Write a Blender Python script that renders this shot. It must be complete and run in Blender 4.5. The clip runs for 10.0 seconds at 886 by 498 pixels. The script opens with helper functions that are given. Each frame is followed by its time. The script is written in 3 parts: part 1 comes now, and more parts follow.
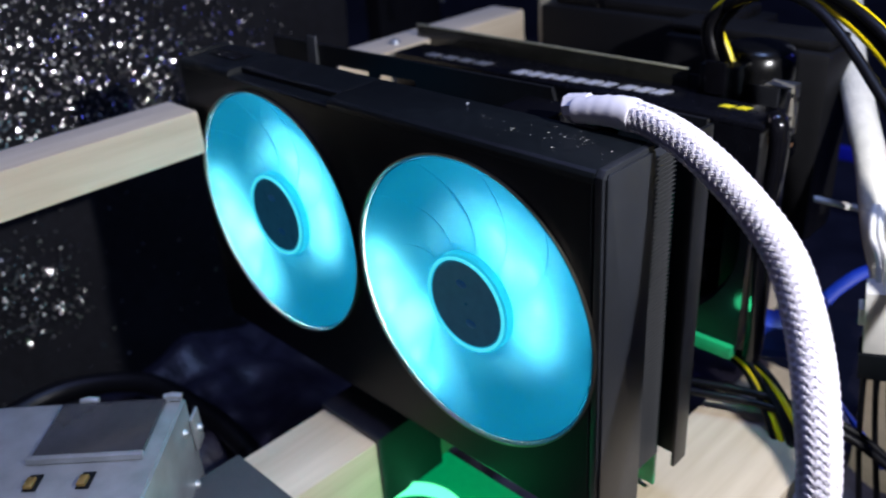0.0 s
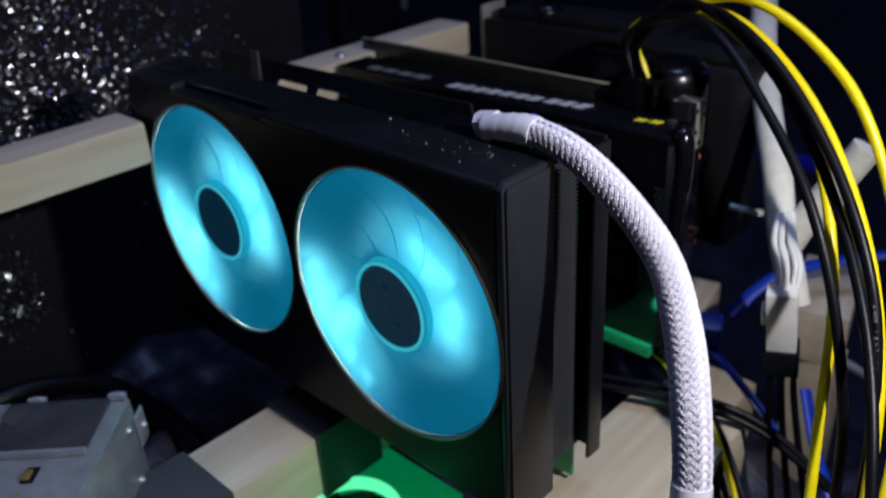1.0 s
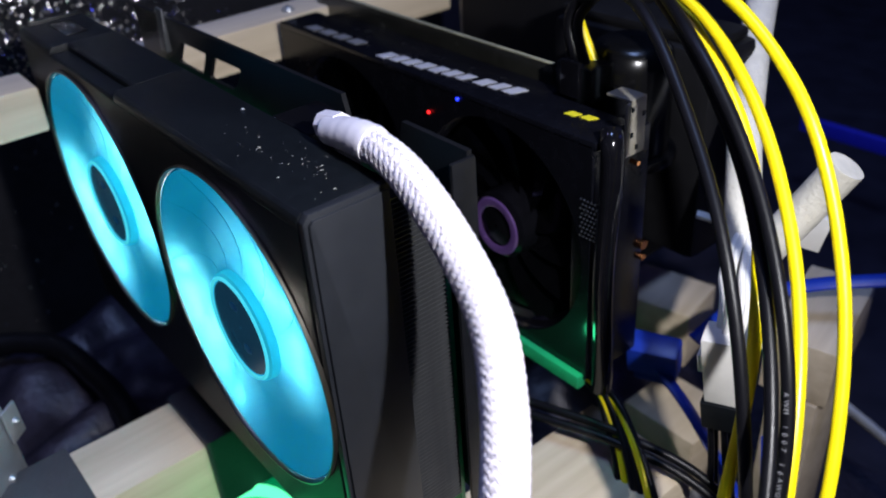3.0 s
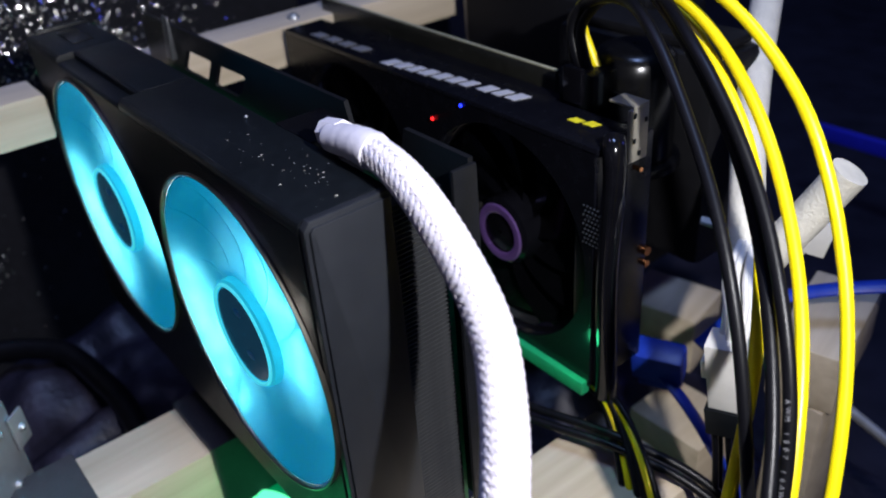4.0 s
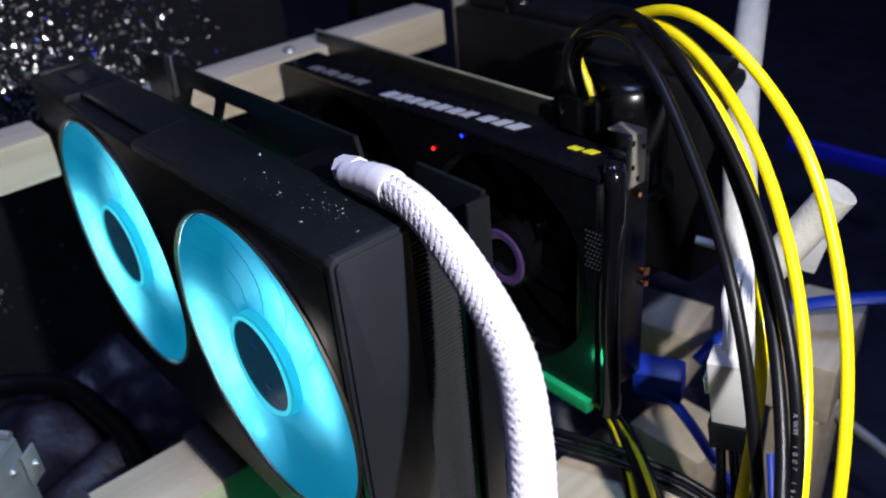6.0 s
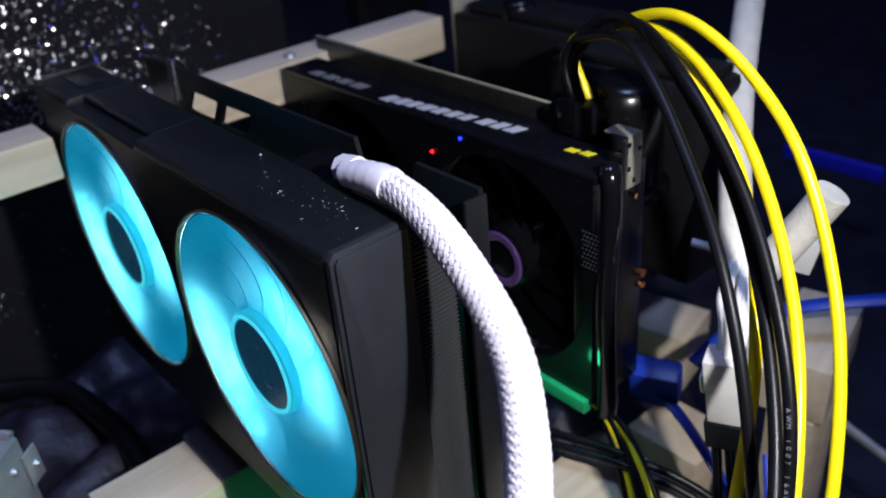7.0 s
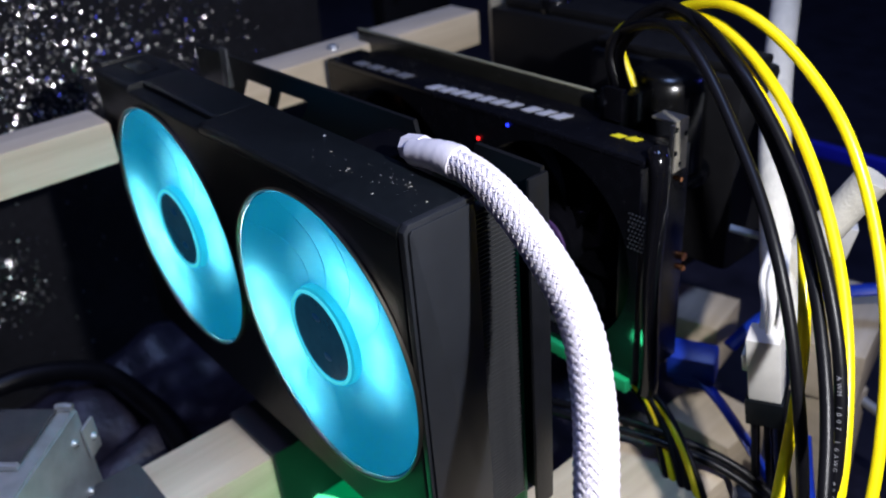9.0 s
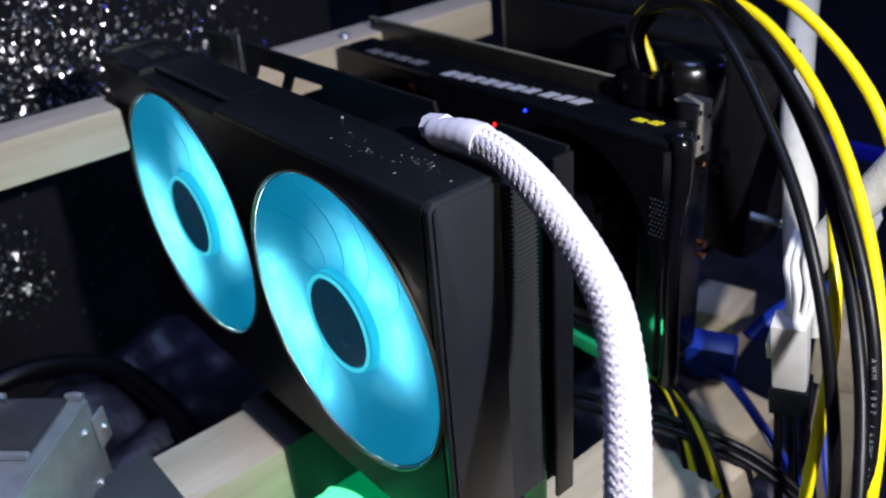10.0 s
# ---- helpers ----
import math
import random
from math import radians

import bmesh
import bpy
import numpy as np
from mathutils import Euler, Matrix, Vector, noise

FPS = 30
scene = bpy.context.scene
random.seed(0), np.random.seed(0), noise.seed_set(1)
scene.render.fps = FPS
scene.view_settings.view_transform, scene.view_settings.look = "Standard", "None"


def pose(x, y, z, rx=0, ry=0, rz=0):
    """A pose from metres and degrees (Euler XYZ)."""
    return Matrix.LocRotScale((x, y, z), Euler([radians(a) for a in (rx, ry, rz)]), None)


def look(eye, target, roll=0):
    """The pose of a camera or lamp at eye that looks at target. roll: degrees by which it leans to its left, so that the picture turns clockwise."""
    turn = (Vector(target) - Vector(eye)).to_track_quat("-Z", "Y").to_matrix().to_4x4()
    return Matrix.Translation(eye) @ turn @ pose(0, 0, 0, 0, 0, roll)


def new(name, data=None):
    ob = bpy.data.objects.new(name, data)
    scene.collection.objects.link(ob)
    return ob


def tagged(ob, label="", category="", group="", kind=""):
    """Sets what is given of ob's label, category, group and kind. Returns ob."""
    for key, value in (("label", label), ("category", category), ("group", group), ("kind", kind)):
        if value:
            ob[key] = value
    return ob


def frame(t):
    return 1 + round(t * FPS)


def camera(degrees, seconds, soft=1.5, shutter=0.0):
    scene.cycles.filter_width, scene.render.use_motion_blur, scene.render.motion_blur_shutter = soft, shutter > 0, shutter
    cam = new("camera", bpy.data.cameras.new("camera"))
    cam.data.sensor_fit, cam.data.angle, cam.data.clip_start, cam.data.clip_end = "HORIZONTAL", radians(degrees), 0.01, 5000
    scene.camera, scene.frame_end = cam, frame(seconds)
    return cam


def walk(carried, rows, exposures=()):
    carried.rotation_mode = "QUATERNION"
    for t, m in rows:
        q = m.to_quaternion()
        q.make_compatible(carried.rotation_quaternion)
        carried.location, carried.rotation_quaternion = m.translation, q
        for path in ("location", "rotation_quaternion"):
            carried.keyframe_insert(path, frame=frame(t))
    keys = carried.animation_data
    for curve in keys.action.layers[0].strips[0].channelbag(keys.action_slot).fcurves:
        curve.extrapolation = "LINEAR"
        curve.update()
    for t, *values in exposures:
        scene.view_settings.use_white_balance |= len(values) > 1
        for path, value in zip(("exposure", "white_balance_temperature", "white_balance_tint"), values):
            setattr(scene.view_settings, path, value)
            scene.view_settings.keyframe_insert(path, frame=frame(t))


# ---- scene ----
cam = camera(55.6, 10.0, soft=1.8, shutter=0.5)
cam.data.dof.use_dof, cam.data.dof.focus_distance, cam.data.dof.aperture_fstop = True, 0.225, 14.0
PATH = [
    (0, (0.10925, -0.16101, 0.33112), (-1.1792, 1.0541, -0.5981), -4.28),
    (0.5, (0.12239, -0.15945, 0.33472), (-1.1418, 1.0711, -0.6074), -4.16),
    (1, (0.13308, -0.15833, 0.33944), (-1.1226, 1.0906, -0.5898), -3.69),
    (1.3, (0.13395, -0.15021, 0.34988), (-1.0089, 0.9841, -0.4547), -2.70),
    (1.5, (0.13093, -0.13902, 0.35061), (-1.1524, 1.1325, -0.5075), -0.94),
    (1.6, (0.13215, -0.12109, 0.34766), (-1.0442, 0.9859, -0.4465), -1.65),
    (1.8, (0.13272, -0.09507, 0.33818), (-1.0216, 0.9833, -0.5247), -0.29),
    (2, (0.13033, -0.09794, 0.33163), (-1.1635, 1.0701, -0.6490), 0.76),
    (2.3, (0.13369, -0.08889, 0.33105), (-1.0641, 0.8699, -0.6103), -1.24),
    (2.5, (0.13644, -0.08504, 0.33449), (-1.2036, 0.9609, -0.7192), -2.14),
    (3, (0.14110, -0.07348, 0.33701), (-1.2074, 0.9532, -0.7249), -4.25),
    (4.5, (0.14253, -0.07208, 0.33829), (-1.2275, 0.9427, -0.7074), -4.64),
    (5, (0.14218, -0.07353, 0.34107), (-1.2251, 0.9523, -0.6973), -4.94),
    (6.5, (0.14067, -0.08438, 0.34531), (-1.2049, 0.9972, -0.6645), -5.37),
    (7, (0.14426, -0.08457, 0.34359), (-1.2128, 0.9951, -0.6527), -5.26),
    (7.5, (0.14431, -0.09359, 0.34194), (-1.2129, 0.9924, -0.6473), -4.72),
    (8, (0.14396, -0.09843, 0.33740), (-1.2188, 0.9814, -0.6510), -4.90),
    (8.5, (0.14535, -0.10335, 0.33813), (-1.2177, 0.9756, -0.6507), -4.86),
    (9, (0.14391, -0.10384, 0.34339), (-1.2255, 0.9664, -0.6462), -5.02),
    (9.5, (0.14375, -0.10333, 0.34295), (-1.2300, 0.9618, -0.6462), -5.18),
    (10, (0.13878, -0.10756, 0.33676), (-1.2337, 0.9631, -0.6482), -4.98),
]
walk(cam, [(t, look(eye, target, roll)) for t, eye, target, roll in PATH],
     exposures=((0.0, 0.25), (0.6, 0.15), (0.9, -0.65), (1.2, -0.7), (1.5, -0.12), (1.7, 0.1), (2.0, 0.4), (2.3, 0.32), (2.6, 0.15), (2.9, 0.0), (10.0, 0.0)))

# ---------- world, torch, dim room ----------
world = bpy.data.worlds.new("dark_room")
scene.world = world
world.use_nodes = True
world.node_tree.nodes["Background"].inputs[0].default_value = (0.06, 0.08, 0.14, 1)
world.node_tree.nodes["Background"].inputs[1].default_value = 0.09


def lamp(name, where, watts, colour, radius):
    data = bpy.data.lights.new(name, "POINT")
    data.energy, data.color, data.shadow_soft_size = watts, colour, radius
    ob = new(name, data)
    ob.location = where
    return ob


# the hand-held white torch beside the camera
torch = bpy.data.lights.new("torch_light", "SPOT")
torch.energy, torch.color, torch.shadow_soft_size, torch.spot_size, torch.spot_blend = 5.0, (0.95, 0.95, 1.0), 0.004, radians(106), 0.60
new("torch_light", torch).matrix_world = look((0.200, 0.005, 0.378), (-0.100, -0.035, 0.175))
# unseen fill lamps added to lift dark areas and tint them blue and violet
lamp("blue_fill_light", (0.25, 0.62, 0.42), 0.5, (0.10, 0.12, 1.0), 0.03)
lamp("ambient_fill_light", (0.10, 0.10, 1.35), 22.0, (0.34, 0.50, 1.0), 0.15)
lamp("violet_fill_light", (-0.25, -0.10, 0.85), 1.6, (0.42, 0.40, 1.0), 0.05)

# ---------- materials ----------
def mat(name, colour, rough=0.5, metal=0.0, var=0.25, scale=200.0, bump=0.0, bump_scale=600.0, emit=None, power=0.0,
        coat=0.0, stretch=None, second=None, spec=None, transmission=0.0):
    m = bpy.data.materials.new(name)
    m.use_nodes = True
    nt = m.node_tree
    b = nt.nodes["Principled BSDF"]
    tc = nt.nodes.new("ShaderNodeTexCoord")
    mp = nt.nodes.new("ShaderNodeMapping")
    nt.links.new(tc.outputs["Object"], mp.inputs["Vector"])
    if stretch:
        mp.inputs["Scale"].default_value = stretch
    n1 = nt.nodes.new("ShaderNodeTexNoise")
    n1.inputs["Scale"].default_value, n1.inputs["Detail"].default_value = scale, 6
    n2 = nt.nodes.new("ShaderNodeTexNoise")
    n2.inputs["Scale"].default_value, n2.inputs["Detail"].default_value = scale * 0.13, 3
    for n in (n1, n2):
        nt.links.new(mp.outputs[0], n.inputs["Vector"])
    add = nt.nodes.new("ShaderNodeMath")
    add.operation = "ADD"
    nt.links.new(n1.outputs[0], add.inputs[0]), nt.links.new(n2.outputs[0], add.inputs[1])
    ramp = nt.nodes.new("ShaderNodeValToRGB")
    lo = [c * (1 - var) for c in colour]
    hi = second or [min(1, c * (1 + var)) for c in colour]
    ramp.color_ramp.elements[0].position, ramp.color_ramp.elements[1].position = 0.33, 0.67
    ramp.color_ramp.elements[0].color, ramp.color_ramp.elements[1].color = (*lo, 1), (*hi, 1)
    half = nt.nodes.new("ShaderNodeMath")
    half.operation, half.inputs[1].default_value = "MULTIPLY", 0.5
    nt.links.new(add.outputs[0], half.inputs[0]), nt.links.new(half.outputs[0], ramp.inputs[0])
    nt.links.new(ramp.outputs[0], b.inputs["Base Color"])
    rr = nt.nodes.new("ShaderNodeMapRange")
    rr.inputs["To Min"].default_value, rr.inputs["To Max"].default_value = max(0.02, rough - 0.1), min(1, rough + 0.1)
    nt.links.new(half.outputs[0], rr.inputs["Value"]), nt.links.new(rr.outputs[0], b.inputs["Roughness"])
    b.inputs["Metallic"].default_value, b.inputs["Coat Weight"].default_value = metal, coat
    b.inputs["Transmission Weight"].default_value = transmission
    if spec is not None:
        b.inputs["Specular IOR Level"].default_value = spec
    if bump:
        n3 = nt.nodes.new("ShaderNodeTexNoise")
        n3.inputs["Scale"].default_value = bump_scale
        bp = nt.nodes.new("ShaderNodeBump")
        bp.inputs["Strength"].default_value, bp.inputs["Distance"].default_value = bump, 0.0006
        nt.links.new(mp.outputs[0], n3.inputs["Vector"]), nt.links.new(n3.outputs[0], bp.inputs["Height"])
        nt.links.new(bp.outputs[0], b.inputs["Normal"])
    if emit:
        b.inputs["Emission Color"].default_value, b.inputs["Emission Strength"].default_value = (*emit, 1), power
    return m


BLACK = mat("black_plastic", (0.0045, 0.0060, 0.0078), 0.42, spec=0.22, var=0.3, bump=0.15, bump_scale=2500, scale=300)
DEEP = mat("deep_black_gloss_plastic", (0.0032, 0.0034, 0.0055), 0.26, var=0.3, spec=0.32, bump=0.08, bump_scale=2200)
GLOSS = mat("glossy_black_plastic", (0.0035, 0.0035, 0.005), 0.14, var=0.3, spec=0.45)
SATIN = mat("satin_dark_grey_plastic", (0.0155, 0.0175, 0.0225), 0.40, var=0.15, bump=0.1, bump_scale=3000)
CAP = mat("satin_black_cap", (0.003, 0.003, 0.0035), 0.24, var=0.2, spec=0.4)
MATTE = mat("matte_black_plastic", (0.004, 0.004, 0.005), 0.6, var=0.3, spec=0.25)
BLKMETAL = mat("black_painted_metal", (0.0075, 0.0080, 0.0100), 0.34, spec=0.28, var=0.3, bump=0.1, bump_scale=1500)
FIN = mat("grey_fin_metal", (0.15, 0.155, 0.165), 0.38, 0.8, var=0.2)
GOLD = mat("champagne_metal_ring", (0.30, 0.28, 0.24), 0.36, 1.0, var=0.1)
STEEL = mat("galvanised_steel", (0.46, 0.48, 0.50), 0.42, 0.75, var=0.2, scale=120, bump=0.05)
BRACKET = mat("dull_nickel_bracket", (0.42, 0.39, 0.32), 0.5, 0.6, var=0.15)
WOOD = mat("pale_pine", (0.50, 0.40, 0.275), 0.65, var=0.13, scale=160, stretch=(1, 0.08, 1), second=(0.66, 0.555, 0.415), bump=0.3, bump_scale=400)
WOODX = mat("pale_pine_lengthwise", (0.50, 0.40, 0.275), 0.65, var=0.13, scale=160, stretch=(0.08, 1, 1), second=(0.66, 0.555, 0.415), bump=0.3, bump_scale=400)
WHITE = mat("white_braid", (0.68, 0.64, 0.71), 0.6, var=0.08)
CORE = mat("pale_cable_core", (0.24, 0.22, 0.27), 0.7, var=0.1)
SHRINK = mat("white_heat_shrink", (0.72, 0.69, 0.76), 0.45, var=0.06)
WHITEPL = mat("white_nylon", (0.74, 0.72, 0.68), 0.45, var=0.08)
TAPE = mat("off_white_cloth_tape", (0.64, 0.61, 0.53), 0.7, var=0.15, bump=0.6, bump_scale=900)
YELLOW = mat("yellow_wire_insulation", (0.82, 0.66, 0.005), 0.35, var=0.06)
WIRE = mat("black_wire_insulation", (0.0040, 0.0040, 0.0055), 0.38, var=0.2, spec=0.22)
BLUE = mat("blue_cable", (0.008, 0.035, 0.36), 0.4, var=0.2)
GREEN = mat("green_plastic", (0.01, 0.30, 0.12), 0.4, var=0.2)
CLOTH = mat("black_crumpled_film", (0.018, 0.016, 0.026), 0.45, var=0.5, scale=40, bump=1.0, bump_scale=60)
FOAM = mat("dark_grey_tape", (0.045, 0.045, 0.05), 0.7, var=0.15, bump=0.3)
PRINT = mat("silver_print", (0.50, 0.50, 0.54), 0.4, 0.2, var=0.05)
YPRINT = mat("yellow_print", (0.70, 0.62, 0.02), 0.5, var=0.05)
COPPER = mat("copper", (0.85, 0.35, 0.15), 0.25, 1.0)
DARKWALL = mat("dark_navy_wall", (0.02, 0.02, 0.035), 0.85, var=0.3, scale=12, bump=0.2, bump_scale=60)
LABEL = mat("dark_label_film", (0.035, 0.035, 0.04), 0.22, var=0.2)
ORANGE = mat("orange_sticker", (0.80, 0.25, 0.01), 0.5, var=0.05)
# faint emission stands in for the fan's glow on the dark cap
HUB = mat("dark_hub_cap_glow", (0.018, 0.070, 0.110), 0.20, var=0.35, spec=0.45, emit=(0.05, 0.45, 0.90), power=0.05)
SPARK = mat("silver_glitter", (0.94, 0.94, 0.97), 0.25, 1.0, var=0.25, scale=900)
SHEET = mat("black_glitter_sheet", (0.010, 0.010, 0.013), 0.75, var=0.4, bump=0.5, bump_scale=900, spec=0.2)
AQUA = mat("lit_aqua_blade", (0.006, 0.16, 0.25), 0.5, var=0.05, emit=(0.0, 0.23, 0.38), power=0.72, scale=30, spec=0.06)
AQUABACK = mat("lit_aqua_bowl", (0.015, 0.10, 0.14), 0.4, var=0.05, emit=(0.0, 0.18, 0.42), power=0.30, scale=30, spec=0.08)
AQUARIM = mat("lit_aqua_collar", (0.008, 0.34, 0.48), 0.35, var=0.05, emit=(0.02, 0.50, 0.70), power=0.7, scale=30, spec=0.2)
# blue light blotches on the hub caps, put into colour and emission
HUBGLOW = mat("dim_blue_glow_spot", (0.02, 0.13, 0.30), 0.4, var=0.3, scale=700, emit=(0.02, 0.25, 0.7), power=0.06)
LITEDGE = mat("lit_pale_ring", (0.10, 0.50, 0.60), 0.35, var=0.05, emit=(0.08, 0.80, 1.0), power=0.75, scale=30)
# thin tinted plastic that lets the lamps behind it shine through
nt = AQUA.node_tree
through_light = nt.nodes.new("ShaderNodeBsdfTranslucent")
through_light.inputs["Color"].default_value = (0.49, 0.95, 1.0, 1)
both = nt.nodes.new("ShaderNodeMixShader")
both.inputs[0].default_value = 0.5
nt.links.new(nt.nodes["Principled BSDF"].outputs[0], both.inputs[1]), nt.links.new(through_light.outputs[0], both.inputs[2])
nt.links.new(both.outputs[0], nt.nodes["Material Output"].inputs["Surface"])
LEDGREEN = mat("lit_green_ring", (0.1, 0.6, 0.3), 0.4, emit=(0.12, 0.95, 0.45), power=1.6)
LEDRED = mat("lit_red_dot", (0.5, 0.02, 0.02), 0.4, emit=(1, 0.01, 0.01), power=3)
LEDBLUE = mat("lit_blue_dot", (0.02, 0.02, 0.5), 0.4, emit=(0.01, 0.03, 1), power=3)
# violet base and emission stand in for reflections on the hub ring
VIOLETSHINE = mat("violet_shine_ring", (0.06, 0.03, 0.10), 0.25, emit=(0.10, 0.05, 0.20), power=0.12)


# ---------- building helpers ----------
def add_box(bm, x0, x1, y0, y1, z0, z1, bevel=0.0, seg=2, m=None):
    r = bmesh.ops.create_cube(bm, size=1)
    vs = r["verts"]
    for v in vs:
        v.co = Vector((x0 + (v.co.x + 0.5) * (x1 - x0), y0 + (v.co.y + 0.5) * (y1 - y0), z0 + (v.co.z + 0.5) * (z1 - z0)))
    if m is not None:
        for v in vs:
            v.co = m @ v.co
    if bevel:
        es = list({e for v in vs for e in v.link_edges})
        bmesh.ops.bevel(bm, geom=es, offset=bevel, segments=seg, affect="EDGES", profile=0.6)
    return bm


def box(*a, bevel=0.0008, seg=2, m=None):
    return add_box(bmesh.new(), *a, bevel=bevel, seg=seg, m=m)


def lathe(profile, seg=64, close=False):
    """A surface turned round the local y axis; the profile is a list of (radius, y)."""
    bm = bmesh.new()
    rows = []
    for r, y in profile:
        rows.append([bm.verts.new((r * math.cos(2 * math.pi * i / seg), y, r * math.sin(2 * math.pi * i / seg))) for i in range(seg)])
    pairs = list(zip(rows, rows[1:])) + ([(rows[-1], rows[0])] if close else [])
    for a, b in pairs:
        for i in range(seg):
            j = (i + 1) % seg
            bm.faces.new((a[i], a[j], b[j], b[i]))
    if not close:
        for row in (rows[0], rows[-1]):
            if (row[0].co.xz - row[seg // 2].co.xz).length < 0.001:
                bm.faces.new(row)
    bmesh.ops.recalc_face_normals(bm, faces=bm.faces)
    return bm


def spline(points, n=12):
    pts = [Vector(p) for p in points]
    ext = [2 * pts[0] - pts[1], *pts, 2 * pts[-1] - pts[-2]]
    out = []
    for i in range(len(pts) - 1):
        p0, p1, p2, p3 = ext[i:i + 4]
        for k in range(n):
            f = k / n
            out.append(0.5 * (2 * p1 + (p2 - p0) * f + (2 * p0 - 5 * p1 + 4 * p2 - p3) * f * f + (3 * p1 - p0 - 3 * p2 + p3) * f ** 3))
    out.append(pts[-1])
    return out


def frames_along(path):
    """Turning-free side and up vectors along a path."""
    res, up = [], Vector((0.13, 0.31, 0.94))
    for i, p in enumerate(path):
        d = (path[min(i + 1, len(path) - 1)] - path[max(i - 1, 0)]).normalized()
        side = d.cross(up).normalized()
        up = side.cross(d).normalized()
        res.append((p, side, up))
    return res


def tube(path, radius, seg=12, flat=1.0):
    bm = bmesh.new()
    rings = []
    for k, (p, s, u) in enumerate(frames_along(path)):
        r = radius[k] if isinstance(radius, list) else radius
        rings.append([bm.verts.new(p + r * (math.cos(2 * math.pi * i / seg) * s + flat * math.sin(2 * math.pi * i / seg) * u)) for i in range(seg)])
    for a, b in zip(rings, rings[1:]):
        for i in range(seg):
            j = (i + 1) % seg
            bm.faces.new((a[i], a[j], b[j], b[i]))
    bm.faces.new(rings[0]), bm.faces.new(rings[-1])
    bmesh.ops.recalc_face_normals(bm, faces=bm.faces)
    return bm


def link(name, bm, material, smooth=None):
    me = bpy.data.meshes.new(name)
    if smooth:
        for f in bm.faces:
            f.smooth = True
        for e in bm.edges:
            if len(e.link_faces) == 2 and e.calc_face_angle(0) > radians(smooth):
                e.smooth = False
    bm.to_mesh(me)
    bm.free()
    me.materials.append(material)
    return new(name, me)


def part(name, bm, material, parent, label="", smooth=40):
    ob = link(name, bm, material, smooth)
    ob.parent = parent
    return tagged(ob, label)


def thing(name, label, category, group="", where=(0, 0, 0)):
    ob = new(name)
    ob.empty_display_size = 0.01
    ob.location = where
    return tagged(ob, label, category, group)


def single(name, bm, material, label, category, group="", smooth=40):
    return tagged(link(name, bm, material, smooth), label, category, group)


def structure(name, bm, material, label, category):
    return tagged(link(name, bm, material, 40), label, category, "", "structure")


def holed_plate(bm, x0, x1, z0, z1, cx, cz, r, y0, y1, seg=64):
    """A plate with a round hole, from an outer rectangle to the circle."""
    def rim(a):
        dx, dz = math.cos(a), math.sin(a)
        ks = [k for k in (((x1 - cx) / dx if dx > 1e-9 else 9), ((x0 - cx) / dx if dx < -1e-9 else 9),
                          ((z1 - cz) / dz if dz > 1e-9 else 9), ((z0 - cz) / dz if dz < -1e-9 else 9))]
        k = min(ks)
        return cx + k * dx, cz + k * dz
    angles = sorted({2 * math.pi * i / seg for i in range(seg)} | {math.atan2(z - cz, x - cx) % (2 * math.pi) for x in (x0, x1) for z in (z0, z1)})
    quads = []
    for a in angles:
        ox, oz = rim(a)
        ix, iz = cx + r * math.cos(a), cz + r * math.sin(a)
        quads.append([bm.verts.new(c) for c in ((ox, y0, oz), (ix, y0, iz), (ix, y1, iz), (ox, y1, oz))])
    for a, b in zip(quads, quads[1:] + quads[:1]):
        for i in range(4):
            j = (i + 1) % 4
            bm.faces.new((a[i], b[i], b[j], a[j]))
    bmesh.ops.recalc_face_normals(bm, faces=bm.faces)
    return bm


# ---------- the room ----------
structure("floor", box(-1.2, 1.0, -1.0, 1.2, 0.0, 0.03, bevel=0), CLOTH, "black crumpled film over the tabletop", "floor")
bm = bmesh.new()
NX, NY = 110, 90
for i in range(NX + 1):
    for j in range(NY + 1):
        x, y = -0.42 + 0.62 * i / NX, -0.26 + 0.50 * j / NY
        edge = min(1, i / 8, (NX - i) / 8, j / 8, (NY - j) / 8)
        fold = abs(noise.noise(Vector((x * 14, y * 14, 1)))) + 0.5 * abs(noise.noise(Vector((x * 33, y * 33, 5))))
        bm.verts.new((x, y, 0.031 + edge * 0.030 * fold))
bm.verts.ensure_lookup_table()
for i in range(NX):
    for j in range(NY):
        a = i * (NY + 1) + j
        bm.faces.new([bm.verts[k] for k in (a, a + NY + 1, a + NY + 2, a + 1)])
structure("ground_film", bm, mat("black_glossy_film", (0.019, 0.017, 0.030), 0.46, var=0.6, scale=120, bump=0.9, bump_scale=320), "crumpled black film with a faint violet sheen", "film")
structure("wall_north", box(-1.2, 1.0, 1.2, 1.25, 0.0, 1.6, bevel=0), DARKWALL, "dark navy room wall", "wall")
structure("wall_south", box(-1.2, 1.0, -1.05, -1.0, 0.0, 1.6, bevel=0), DARKWALL, "dark navy room wall", "wall")
structure("wall_west", box(-1.25, -1.2, -1.05, 1.25, 0.0, 1.6, bevel=0), DARKWALL, "dark navy room wall", "wall")
structure("wall_east", box(1.0, 1.05, -1.05, 1.25, 0.0, 1.6, bevel=0), DARKWALL, "dark navy room wall", "wall")
structure("ceiling", box(-1.25, 1.05, -1.05, 1.25, 1.6, 1.65, bevel=0), DARKWALL, "dark ceiling", "ceiling")

